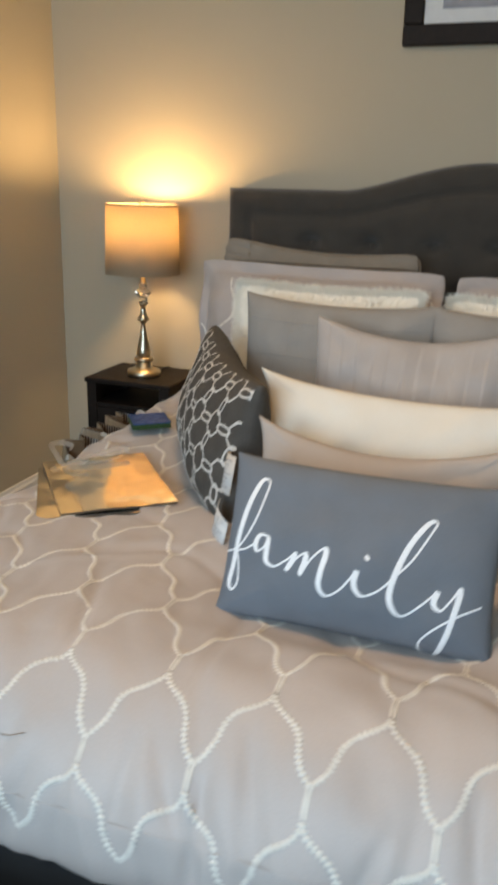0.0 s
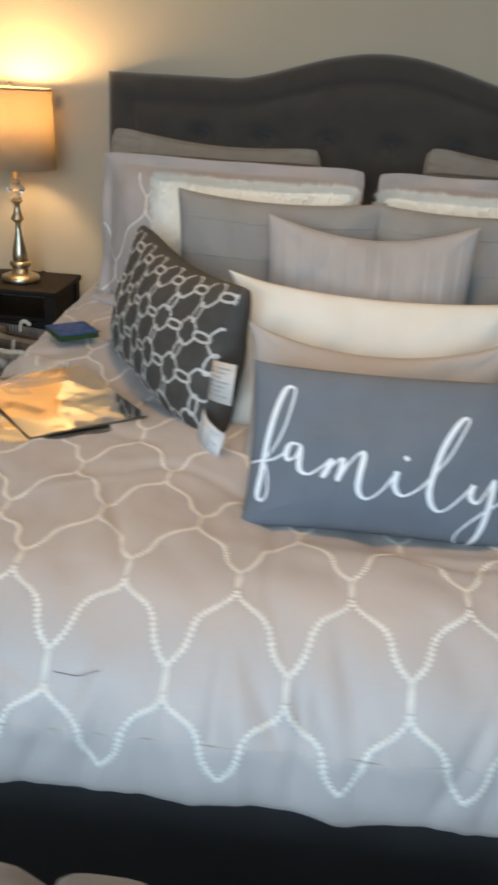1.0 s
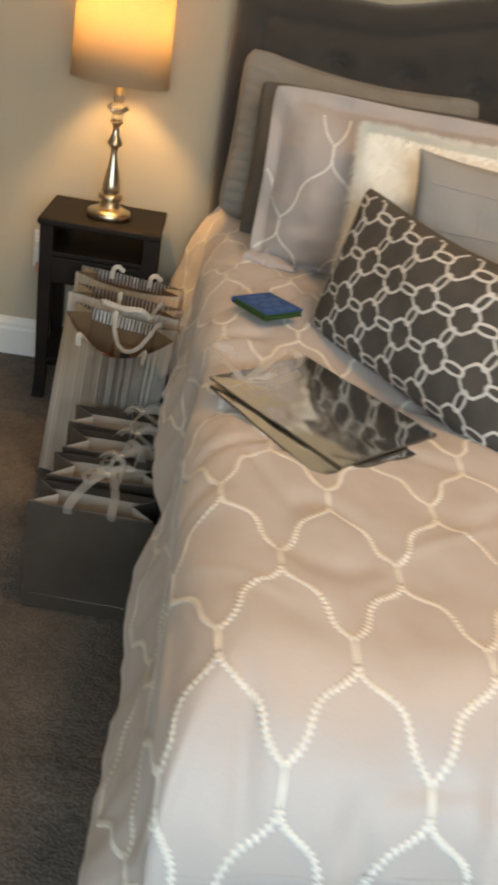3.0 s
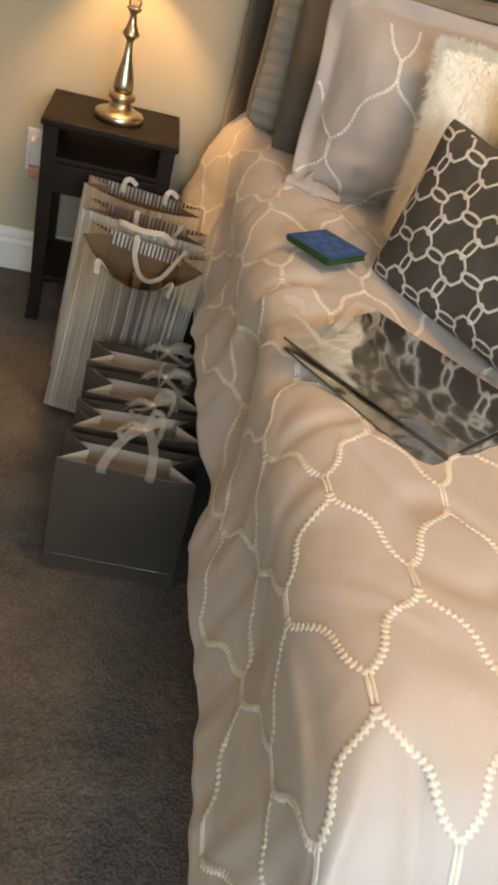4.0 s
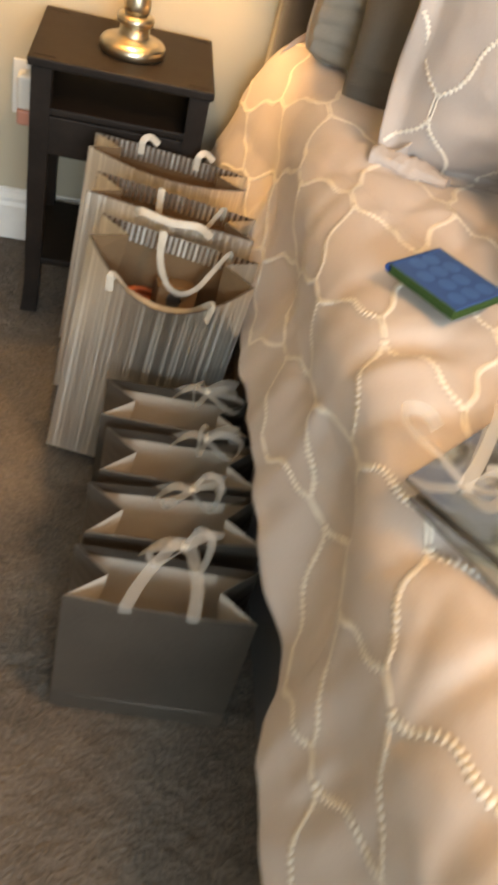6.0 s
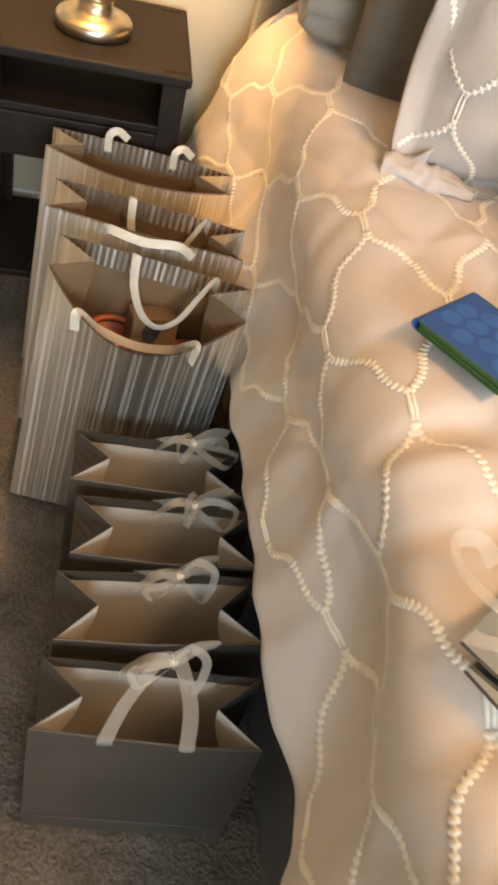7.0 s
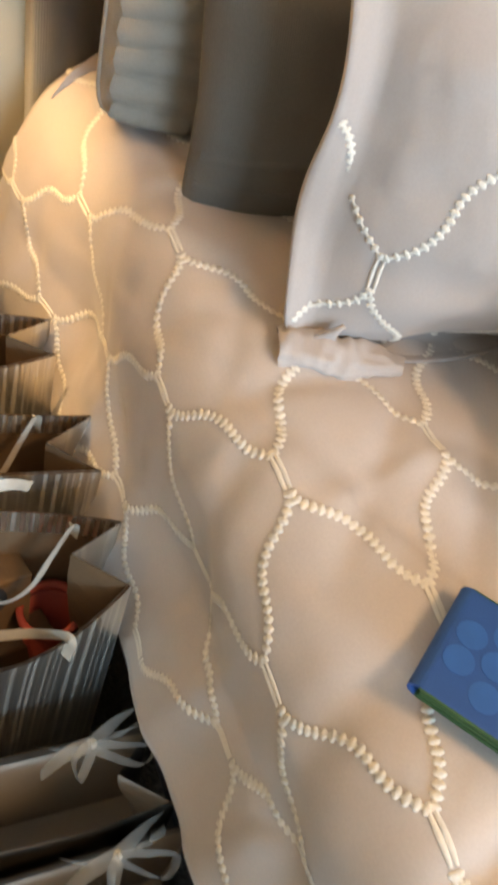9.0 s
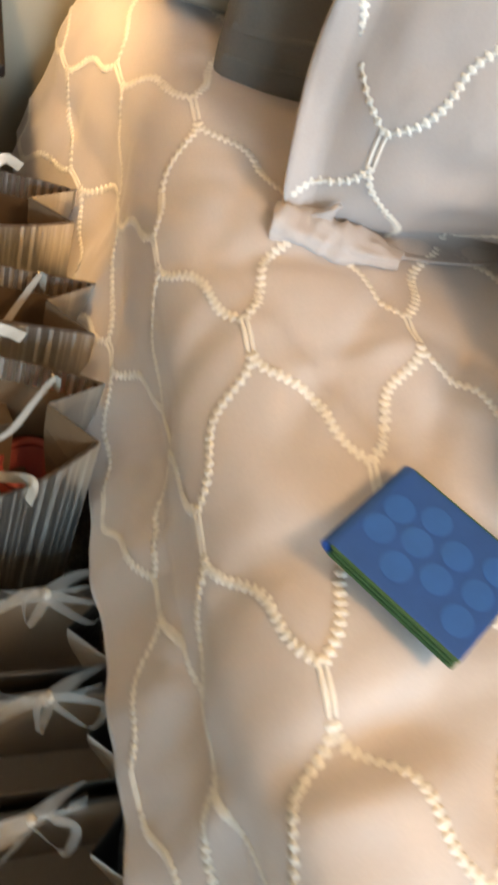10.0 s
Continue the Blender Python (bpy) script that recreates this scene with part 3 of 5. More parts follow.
def pillow(name, label, material, base, yaw, lean, w, h, t, seed, roll=0.0, n=44, group="", category="pillow", piping=None, **more):
    front, back = pillow_shape(w, h, t, seed, **more)
    m = pose(*base, 0, 0, yaw) @ pose(0, 0, 0, -lean) @ pose(0, 0, h / 2 - 0.01, 0, roll, 0)
    ob = thing(name, m, label, category, group)
    nu, nv = n, n if not more.get("pleats") else n
    if more.get("pleats"):
        nu = 140
    aa, bb = spaced(nu), spaced(nv)
    verts = [front(a, b) for a in aa for b in bb]
    faces = grid_faces(nu, nv)
    k = len(verts)
    verts += [back(a, b) for a in aa for b in bb]
    faces += grid_faces(nu, nv, k, True)
    rim = [i * nv for i in range(nu)] + [(nu - 1) * nv + j for j in range(1, nv)] + [i * nv + nv - 1 for i in range(nu - 2, -1, -1)] + [j for j in range(nv - 2, 0, -1)]
    for a, b in zip(rim, rim[1:] + rim[:1]):
        faces.append((a, k + a, k + b, b))
    cover = raw("cover", verts, faces, material, ob)
    if piping:
        loop = [(front(a, b) + back(a, b)) / 2 for a, b in [(s, -1) for s in np.linspace(-1, 1, 30)] + [(1, s) for s in np.linspace(-1, 1, 30)]
                + [(s, 1) for s in np.linspace(1, -1, 30)] + [(-1, s) for s in np.linspace(1, -1, 30)]]
        tube(loop, 0.0035, piping, "piping", ob)
    return ob, front, back


def tube(line, r, material, name, parent, label="", sides=8, closed=True):
    verts, faces = [], []
    n = len(line)
    for i in range(n):
        d = np.array(line[(i + 1) % n if closed else min(i + 1, n - 1)]) - np.array(line[(i - 1) if closed or i else 0])
        d = d / (np.linalg.norm(d) + 1e-9)
        a = np.cross(d, (0.3, 1, 0.2))
        a = a / np.linalg.norm(a)
        b = np.cross(d, a)
        rr = r[i] if isinstance(r, (list, np.ndarray)) else r
        for k in range(sides):
            q = 2 * math.pi * k / sides
            verts.append(np.array(line[i]) + rr * (a * math.cos(q) + b * math.sin(q)))
    for i in range(n if closed else n - 1):
        j = (i + 1) % n
        for k in range(sides):
            k2 = (k + 1) % sides
            faces.append((i * sides + k, i * sides + k2, j * sides + k2, j * sides + k))
    return raw(name, verts, faces, material, parent, label)


def normal_of(front):
    def f(a, b, e=0.01):
        n = np.cross(front(a + e, b) - front(a - e, b), front(a, b + e) - front(a, b - e))
        return n / (np.linalg.norm(n) + 1e-9)
    return f


def quilt_grooves(ob, front, w, h, material, cell=0.085):
    """Stitched offset rectangles sunk in the face of a pillow, drawn as fine raised cords beside the stitch."""
    nf = normal_of(front)
    verts, faces = [], []
    rows = int(h / cell)
    cols = int(w / cell)
    for r in range(1, rows + 1):
        b = -1 + 2 * r * cell / h
        if abs(b) < 0.93:
            line = [(a, b) for a in np.linspace(-0.92, 0.92, 40)]
            strip([front(*p) for p in line], 0.0035, [nf(*p) for p in line], verts, faces, 0.0004, 0.0016)
    for r in range(rows + 1):
        for c in range(cols + 1):
            a = -1 + 2 * (c + 0.5 * (r % 2)) * cell / w
            b0, b1 = -1 + 2 * r * cell / h, -1 + 2 * (r + 1) * cell / h
            if abs(a) < 0.92 and b0 > -0.95 and b1 < 0.99:
                line = [(a, b) for b in np.linspace(b0, b1, 8)]
                strip([front(*p) for p in line], 0.0035, [nf(*p) for p in line], verts, faces, 0.0004, 0.0016)
    raw("quilting", verts, faces, material, ob)


# back row, against the headboard
def ribbed_sham(base, yaw, seed, turn):
    ob, front, back = pillow("quilted_sham", "light grey channel-quilted sham with piped edge leaning on headboard", GREYQUILT, base, yaw, 9, 0.67, 0.455, 0.13, seed, pinch=0.03, roll=turn, sag=0.025,
                             wrinkle=0.6, group="quilted shams at the headboard", piping=GREYQUILT, power=0.3)
    nf = normal_of(front)
    for s in (-1, 1):
        for b in np.linspace(-0.92, 0.92, 14):
            verts, faces = [], []
            aa = np.linspace(0.70, 0.975, 9)
            strip([front(s * a, b + 0.03 * math.sin(5 * a + 4 * b)) for a in aa], 0.027, [nf(s * a, b) for a in aa], verts, faces, 0.0, 0.009)
            raw("channel", verts, faces, GREYQUILT, ob)


ribbed_sham((0.305, -0.245, 0.632), 0, 1.0, 2.5)
ribbed_sham((1.285, -0.245, 0.632), 0, 5.0, 2.5)
for x, yaw, seed in ((0.345, -2, 2.0), (1.26, 2, 12.0)):
    ob, front, back = pillow("dark_pillow", "plain dark grey sleeping pillow standing behind a sham", DARKPILLOW, (x, -0.39, 0.625), yaw, 10, 0.64, 0.41, 0.16, seed,
                             group="dark grey sleeping pillows", pinch=0.02, wrinkle=2.4, ear=0.4)
    nf = normal_of(front)
    for b, wide in ((-0.56, 0.010), (-0.72, 0.006)):
        verts, faces = [], []
        aa = np.linspace(-0.985, 0.985, 40)
        strip([front(a, b + 0.05 * a) for a in aa], wide, [nf(a * 0.97, b + 0.05 * a) for a in aa], verts, faces, 0.0, 0.0035)
        raw("hem_seam", verts, faces, DARKPILLOW, ob)


def lattice_sham(base, yaw, lean, seed):
    w, h = 0.73, 0.44
    ob, front, back = pillow("lattice_sham", "pale taupe flanged sham with embroidered ogee lattice", SHAM, base, yaw, lean, w, h, 0.27, seed, flange=0.032, n=64, pinch=0.03, ear=0.5,
                             wrinkle=1.9, group="embroidered lattice shams", power=0.62)
    nf = normal_of(front)
    surf = lambda u, v: front(max(-1, min(1, u / w * 2)), max(-1, min(1, v / h * 2)))
    norm = lambda u, v: nf(max(-0.98, min(0.98, u / w * 2)), max(-0.98, min(0.98, v / h * 2)))
    verts, faces = [], []
    lattice(surf, norm, -w / 2 + 0.008, w / 2 - 0.008, -h / 2 + 0.02, h / 2 - 0.05, -0.02, 0.09, 0.19, 0.18, verts, faces, 0.85)
    tagged(raw("embroidery", verts, faces, THREAD, ob, "ivory chain-stitch embroidery"), kind="stuff")
    # the corner of the flange lies crumpled on the bed
    verts, nu, nv = [], 40, 44
    for i in range(nu):
        s = i / (nu - 1)
        size = (0.55 + 0.45 * math.sin(math.pi * min(1.0, 0.25 + 0.55 * s))) * (1 - 0.5 * max(0.0, s - 0.6) / 0.4)
        for j in range(nv):
            q = j / (nv - 1)
            ang = -0.6 * math.pi + 2.7 * math.pi * q
            r = 0.030 * size * (1 - 0.62 * q) * (1 + 0.30 * nz(s * 5 + seed, 2 * math.cos(ang), 2 * math.sin(ang)) + 0.20 * nz(s * 14 + q * 4, q * 9 + seed, 5))
            verts.append((-w / 2 + 0.002 + 0.125 * s + 0.012 * (1 - q) * math.cos(ang), -0.020 - 0.030 * s + 1.15 * r * math.cos(ang), -h / 2 + 0.036 - 0.008 * s + 0.85 * r * math.sin(ang)))
    raw("flange_fold", verts, grid_faces(nu, nv), SHAM, ob, "crumpled flange corner")


lattice_sham((0.405, -0.63, 0.612), -4, 8, 3.0)
lattice_sham((1.165, -0.66, 0.612), 4, 10, 6.0)


def fur_pillow(base, yaw, lean, seed):
    w, h = 0.51, 0.405
    ob, front, back = pillow("fur_pillow", "fluffy white faux-fur throw pillow", FUR, base, yaw, lean, w, h, 0.15, seed, n=40, ear=0.6, group="white faux-fur pillows")
    nf = normal_of(front)
    verts, faces = [], []
    rnd = random.Random(int(seed * 10))
    for k in range(21000):
        a, b = rnd.uniform(-1, 1), rnd.uniform(-1, 1)
        if k % 3 == 0:
            if rnd.random() < 0.6:
                b = rnd.choice((1, 1, -1)) * (1 - 0.06 * rnd.random())
            else:
                a = rnd.choice((-1, 1)) * (1 - 0.05 * rnd.random())
        p, n = front(a, b), nf(max(-0.97, min(0.97, a)), max(-0.97, min(0.97, b)))
        rim = np.array((a ** 5, 0, b ** 5))
        d = n * 0.55 + rim * 0.9 + np.array((rnd.uniform(-0.6, 0.6), rnd.uniform(-0.3, 0.3), rnd.uniform(-1.0, 0.2)))
        d = d / np.linalg.norm(d)
        length = rnd.uniform(0.007, 0.017) * (1.7 if k % 3 == 0 else 1.0)
        s = np.cross(d, (0.2, 0.9, 0.4))
        s = s / (np.linalg.norm(s) + 1e-9) * 0.0006
        start = len(verts)
        mid = p + d * length * 0.6
        tip = p + d * length + np.array((0, 0, -0.005))
        verts += [p - s, p + s, mid + s * 0.7, mid - s * 0.7, tip]
        faces += [(start, start + 1, start + 2, start + 3), (start + 3, start + 2, start + 4)]
    tagged(raw("fur", verts, faces, FUR, ob, "long white pile"), kind="stuff")


fur_pillow((0.487, -0.80, 0.612), -3, 8, 4.0)
fur_pillow((1.055, -0.82, 0.612), 3, 9, 7.0)


def rectangle_pillow(base, yaw, lean, seed):
    ob, front, back = pillow("stitched_pillow", "mid grey pillow stitched with offset rectangles", MIDGREY, base, yaw, lean, 0.48, 0.395, 0.15, seed, group="grey stitched pillows", ear=-0.1, pinch=0.07, wrinkle=1.4)
    quilt_grooves(ob, front, 0.47, 0.395, MIDGREY)


rectangle_pillow((0.565, -0.985, 0.612), -3, 9, 5.0)
rectangle_pillow((1.02, -0.985, 0.612), 3, 9, 8.0)
pillow("pleated_pillow", "pale grey vertically pleated throw pillow", PLEAT, (0.775, -1.16, 0.612), 0, 14, 0.45, 0.385, 0.14, 9.0, pleats=13, sag=0.03, ear=0.2, wrinkle=1.6)
pillow("ivory_lumbar_pillow", "plain ivory cotton lumbar pillow", IVORY, (0.83, -1.36, 0.605), 0, 14, 0.64, 0.295, 0.13, 10.0, sag=0.015, ear=-0.7, wrinkle=1.6, n=60)
pillow("beige_lumbar_pillow", "pale beige cotton lumbar pillow behind the slate one", BEIGE, (0.785, -1.54, 0.60), 0, 16, 0.45, 0.258, 0.11, 11.0, sag=0.03, ear=-0.4, wrinkle=1.7, n=60)

# slate pillow with the word on it
FAMILY_W, FAMILY_H = 0.426, 0.256
fam, fam_front, fam_back = pillow("slate_word_pillow", "slate blue canvas lumbar pillow lettered family in white script", SLATE, (0.797, -1.738, 0.598), 0, 24, FAMILY_W, FAMILY_H, 0.125, 13.0, n=60,
                                  pinch=0.03, wrinkle=1.0, ear=-0.35, power=0.5)
SCRIPT = {
    "f": ((-.98, -.3), (-.87, -.19), (-.77, .15), (-.7, .61), (-.7, .74), (-.76, .71), (-.83, .39), (-.88, -.04), (-.9, -.43), (-.91, -.7), (-.87, -.76), (-.84, -.64), (-.86, -.38), (-.88, -.26), (-.81, -.2), (-.73, -.1)),
    "a": ((-.63, .03), (-.7, .02), (-.73, -.1), (-.71, -.19), (-.66, -.13), (-.63, .01), (-.63, -.14), (-.62, -.29), (-.55, -.33), (-.46, -.21)),
    "m": ((-.46, -.21), (-.4, -.1), (-.42, -.22), (-.45, -.34), (-.38, -.15), (-.32, -.07), (-.32, -.18), (-.34, -.35), (-.27, -.11), (-.19, .05), (-.17, -.01), (-.19, -.25), (-.19, -.44), (-.13, -.53), (-.03, -.4), (.07, -.12)),
    "i": ((.07, -.12), (.06, -.31), (.12, -.42), (.23, -.31), (.33, -.1)),
    "dot": ((.12, .04), (.13, .06), (.14, .08)),
    "l": ((.33, -.1), (.44, .17), (.54, .55), (.56, .67), (.51, .65), (.41, .35), (.34, -.02), (.31, -.33), (.35, -.51), (.42, -.53), (.53, -.35), (.63, -.14)),
    "y": ((.63, -.14), (.61, -.3), (.66, -.36), (.72, -.22), (.78, -.05), (.75, -.37), (.7, -.69), (.63, -.92), (.54, -.92), (.53, -.81), (.61, -.63), (.76, -.4), (.92, -.21)),
}
fam_n = normal_of(fam_front)
for glyph, stroke in SCRIPT.items():
    # the word runs slightly downhill
    line2 = smooth_line([(p, 0.75 - (0.75 - q) * 0.94 - 0.11 * (p + 0.9)) for p, q in stroke], 10)
    widths = []
    for i, p in enumerate(line2):
        d = line2[min(i + 1, len(line2) - 1)] - line2[max(i - 1, 0)]
        fall = max(0.0, -d[1] * FAMILY_H) / (math.hypot(d[0] * FAMILY_W, d[1] * FAMILY_H) + 1e-9)
        widths.append(0.0032 + 0.0056 * fall)
    widths = list(np.convolve(np.pad(widths, 4, mode="edge"), np.ones(9) / 9, "valid")) if glyph != "dot" else [0.008] * len(line2)
    verts, faces = [], []
    strip([fam_front(max(-0.99, min(0.99, p[0])), p[1]) for p in line2], widths, [fam_n(max(-0.97, min(0.97, p[0])), p[1]) for p in line2], verts, faces, 0.0008, 0.0007)
    raw("letter", verts, faces, WHITEPRINT, fam)


# charcoal pillows with the linked hexagon fret
def fret_pillow(base, yaw, lean, roll, seed, labels):
    w, h = 0.61, 0.32
    ob, front, back = pillow("fret_pillow", "charcoal lumbar pillow woven with pale linked hexagons", JACQUARD, base, yaw, lean, w, h, 0.16, seed, roll=roll, n=60, pinch=0.05, ear=0.5, sag=0.02,
                             group="charcoal fret pillows", wrinkle=0.7)
    nf = normal_of(front)
    verts, faces = [], []

    def draw(points, width):
        run = []
        for p in points:
            a, b = 2 * p[0] / w, 2 * p[1] / h
            if abs(a) < 0.985 and abs(b) < 0.985:
                run.append((a, b))
            else:
                if len(run) > 1:
                    strip([front(*q) for q in run], width, [nf(*q) for q in run], verts, faces, 0.0004, 0.001)
                run = []
        if len(run) > 1:
            strip([front(*q) for q in run], width, [nf(*q) for q in run], verts, faces, 0.0004, 0.001)

    # faceted rings in rows and columns, each tied to its four neighbours by a pointed oval link
    e1, e2, ring = np.array((0.094, 0.0)), np.array((0.022, 0.088)), 0.0295
    for i in range(-5, 6):
        for j in range(-3, 4):
            c = i * e1 + j * e2 + np.array((0.02, 0.045))
            corners = [c + ring * np.array((0.97 * math.cos(radians(22.5 + 45 * k)), 1.03 * math.sin(radians(22.5 + 45 * k)))) for k in range(9)]
            draw([corners[k] + (corners[k + 1] - corners[k]) * q for k in range(8) for q in np.linspace(0, 1, 4)], 0.0052)
            for link in (e1, e2):
                half = np.linalg.norm(link) / 2
                along = link / (2 * half)
                across = np.array((-along[1], along[0]))
                draw([c + along * (half + (half - ring * 0.78) * math.cos(k)) + across * 0.009 * math.sin(k) for k in np.linspace(0, 2 * math.pi, 25)], 0.0050)
    tagged(raw("woven_fret", verts, faces, FRETYARN, ob, "pale silver woven fret"), kind="stuff")
    if labels:
        for k, (z0, size, tilt) in enumerate(((0.01, (0.135, 0.070), -14), (-0.088, (0.098, 0.058), 6))):
            m = pose(w / 2 + 0.025, -0.035, z0 - 0.02, 0, tilt, -8 + 10 * k)
            verts = [(size[0] * (s - 0.35), -0.012 * math.sin(s * 3), size[1] * (q - 0.5)) for s in np.linspace(0, 1, 10) for q in (0, 1)]
            n = len(verts)
            verts += [(x, y + 0.0008, z) for x, y, z in verts]
            faces = grid_faces(10, 2) + grid_faces(10, 2, n, True) + [(2 * i, n + 2 * i, n + 2 * i + 2, 2 * i + 2) for i in range(9)] + [(2 * i + 1, 2 * i + 3, n + 2 * i + 3, n + 2 * i + 1) for i in range(9)]
            tag = raw("care_label", verts, faces, CARDWHITE, ob, "white sewn-in care label with small print", m=m)
            verts, faces = [], []
            for r in range(7):
                q = 0.85 - 0.115 * r
                for s0, s1 in ((0.10, 0.45), (0.52, 0.9 - 0.1 * (r % 3))):
                    line = [np.array((size[0] * (s - 0.35), -0.012 * math.sin(s * 3), size[1] * (q - 0.5))) for s in np.linspace(s0, s1, 6)]
                    strip(line, 0.0018, (0, -1, 0), verts, faces, 0.0006, 0.0)
            tagged(raw("small_print", verts, faces, INK, tag, smooth=False), kind="stuff")
    return ob


fret_pillow((0.350, -1.205, 0.600), -59, 10, 1.5, 14.0, True)
fret_pillow((1.225, -1.22, 0.612), 59, 10, -1.5, 15.0, True)


# ---- nightstand and lamp ----
def nightstand():
    w, d, h = 0.345, 0.29, STAND_Z
    ob = thing("nightstand", pose(-0.355, -0.145, 0), "small espresso wooden nightstand with open shelves", "nightstand")
    part("tabletop", box_bm(-w / 2, w / 2, -d / 2, d / 2, h - 0.018, h, 0.004), BLACKWOOD, ob)
    for sx in (-1, 1):
        for sy in (-1, 1):
            bm = bmesh.new()
            rings = []
            for z, half, flare in ((0, 0.018, 0.005), (0.03, 0.0165, 0.003), (0.09, 0.0165, 0.0), (0.30, 0.018, 0.0), (h - 0.018, 0.019, 0.0)):
                cx, cy = sx * (w / 2 - 0.026 + flare), sy * (d / 2 - 0.026 + flare)
                rings.append([bm.verts.new((cx + a * half, cy + b * half, z)) for a, b in ((-1, -1), (1, -1), (1, 1), (-1, 1))])
            for a, b in zip(rings, rings[1:]):
                for k in range(4):
                    bm.faces.new((a[k], a[(k + 1) % 4], b[(k + 1) % 4], b[k]))
            bm.faces.new(rings[0][::-1])
            bm.faces.new(rings[-1])
            part("leg", bm, BLACKWOOD, ob)
    part("shelf", box_bm(-w / 2 + 0.012, w / 2 - 0.012, -d / 2 + 0.012, d / 2 - 0.012, 0.455, 0.469, 0.003), BLACKWOOD, ob)
    part("shelf_apron", box_bm(-w / 2 + 0.012, w / 2 - 0.012, -d / 2 + 0.013, -d / 2 + 0.027, 0.375, 0.453, 0.003), BLACKWOOD, ob)
    part("shelf_apron", box_bm(-w / 2 + 0.012, w / 2 - 0.012, d / 2 - 0.027, d / 2 - 0.013, 0.375, 0.453, 0.003), BLACKWOOD, ob)
    for s in (-1, 1):
        x = s * (w / 2 - 0.016)
        part("side_apron", box_bm(x - 0.006, x + 0.006, -d / 2 + 0.03, d / 2 - 0.03, 0.375, 0.453, 0.002), BLACKWOOD, ob)
    # added panels that close the shelf ends to keep its inside dark
    for s in (-1, 1):
        x = s * (w / 2 - 0.018)
        part("shelf_shade_panel", box_bm(x - 0.005, x + 0.005, -d / 2 + 0.046, d / 2 - 0.046, 0.4695, h - 0.0185, 0.001), BLACKWOOD, ob)
    part("lower_shelf", box_bm(-w / 2 + 0.02, w / 2 - 0.02, -d / 2 + 0.016, d / 2 - 0.016, 0.12, 0.136, 0.003), BLACKWOOD, ob)
    for sx in (-1, 1):
        for sy in (-1, 1):
            part("inlay_cap", box_bm(sx * (w / 2 - 0.03) - 0.02, sx * (w / 2 - 0.03) + 0.02, sy * (d / 2 - 0.02) - 0.0045, sy * (d / 2 - 0.02) + 0.0045, h, h + 0.0012, 0.0005, 1), BLACKWOOD, ob)


nightstand()


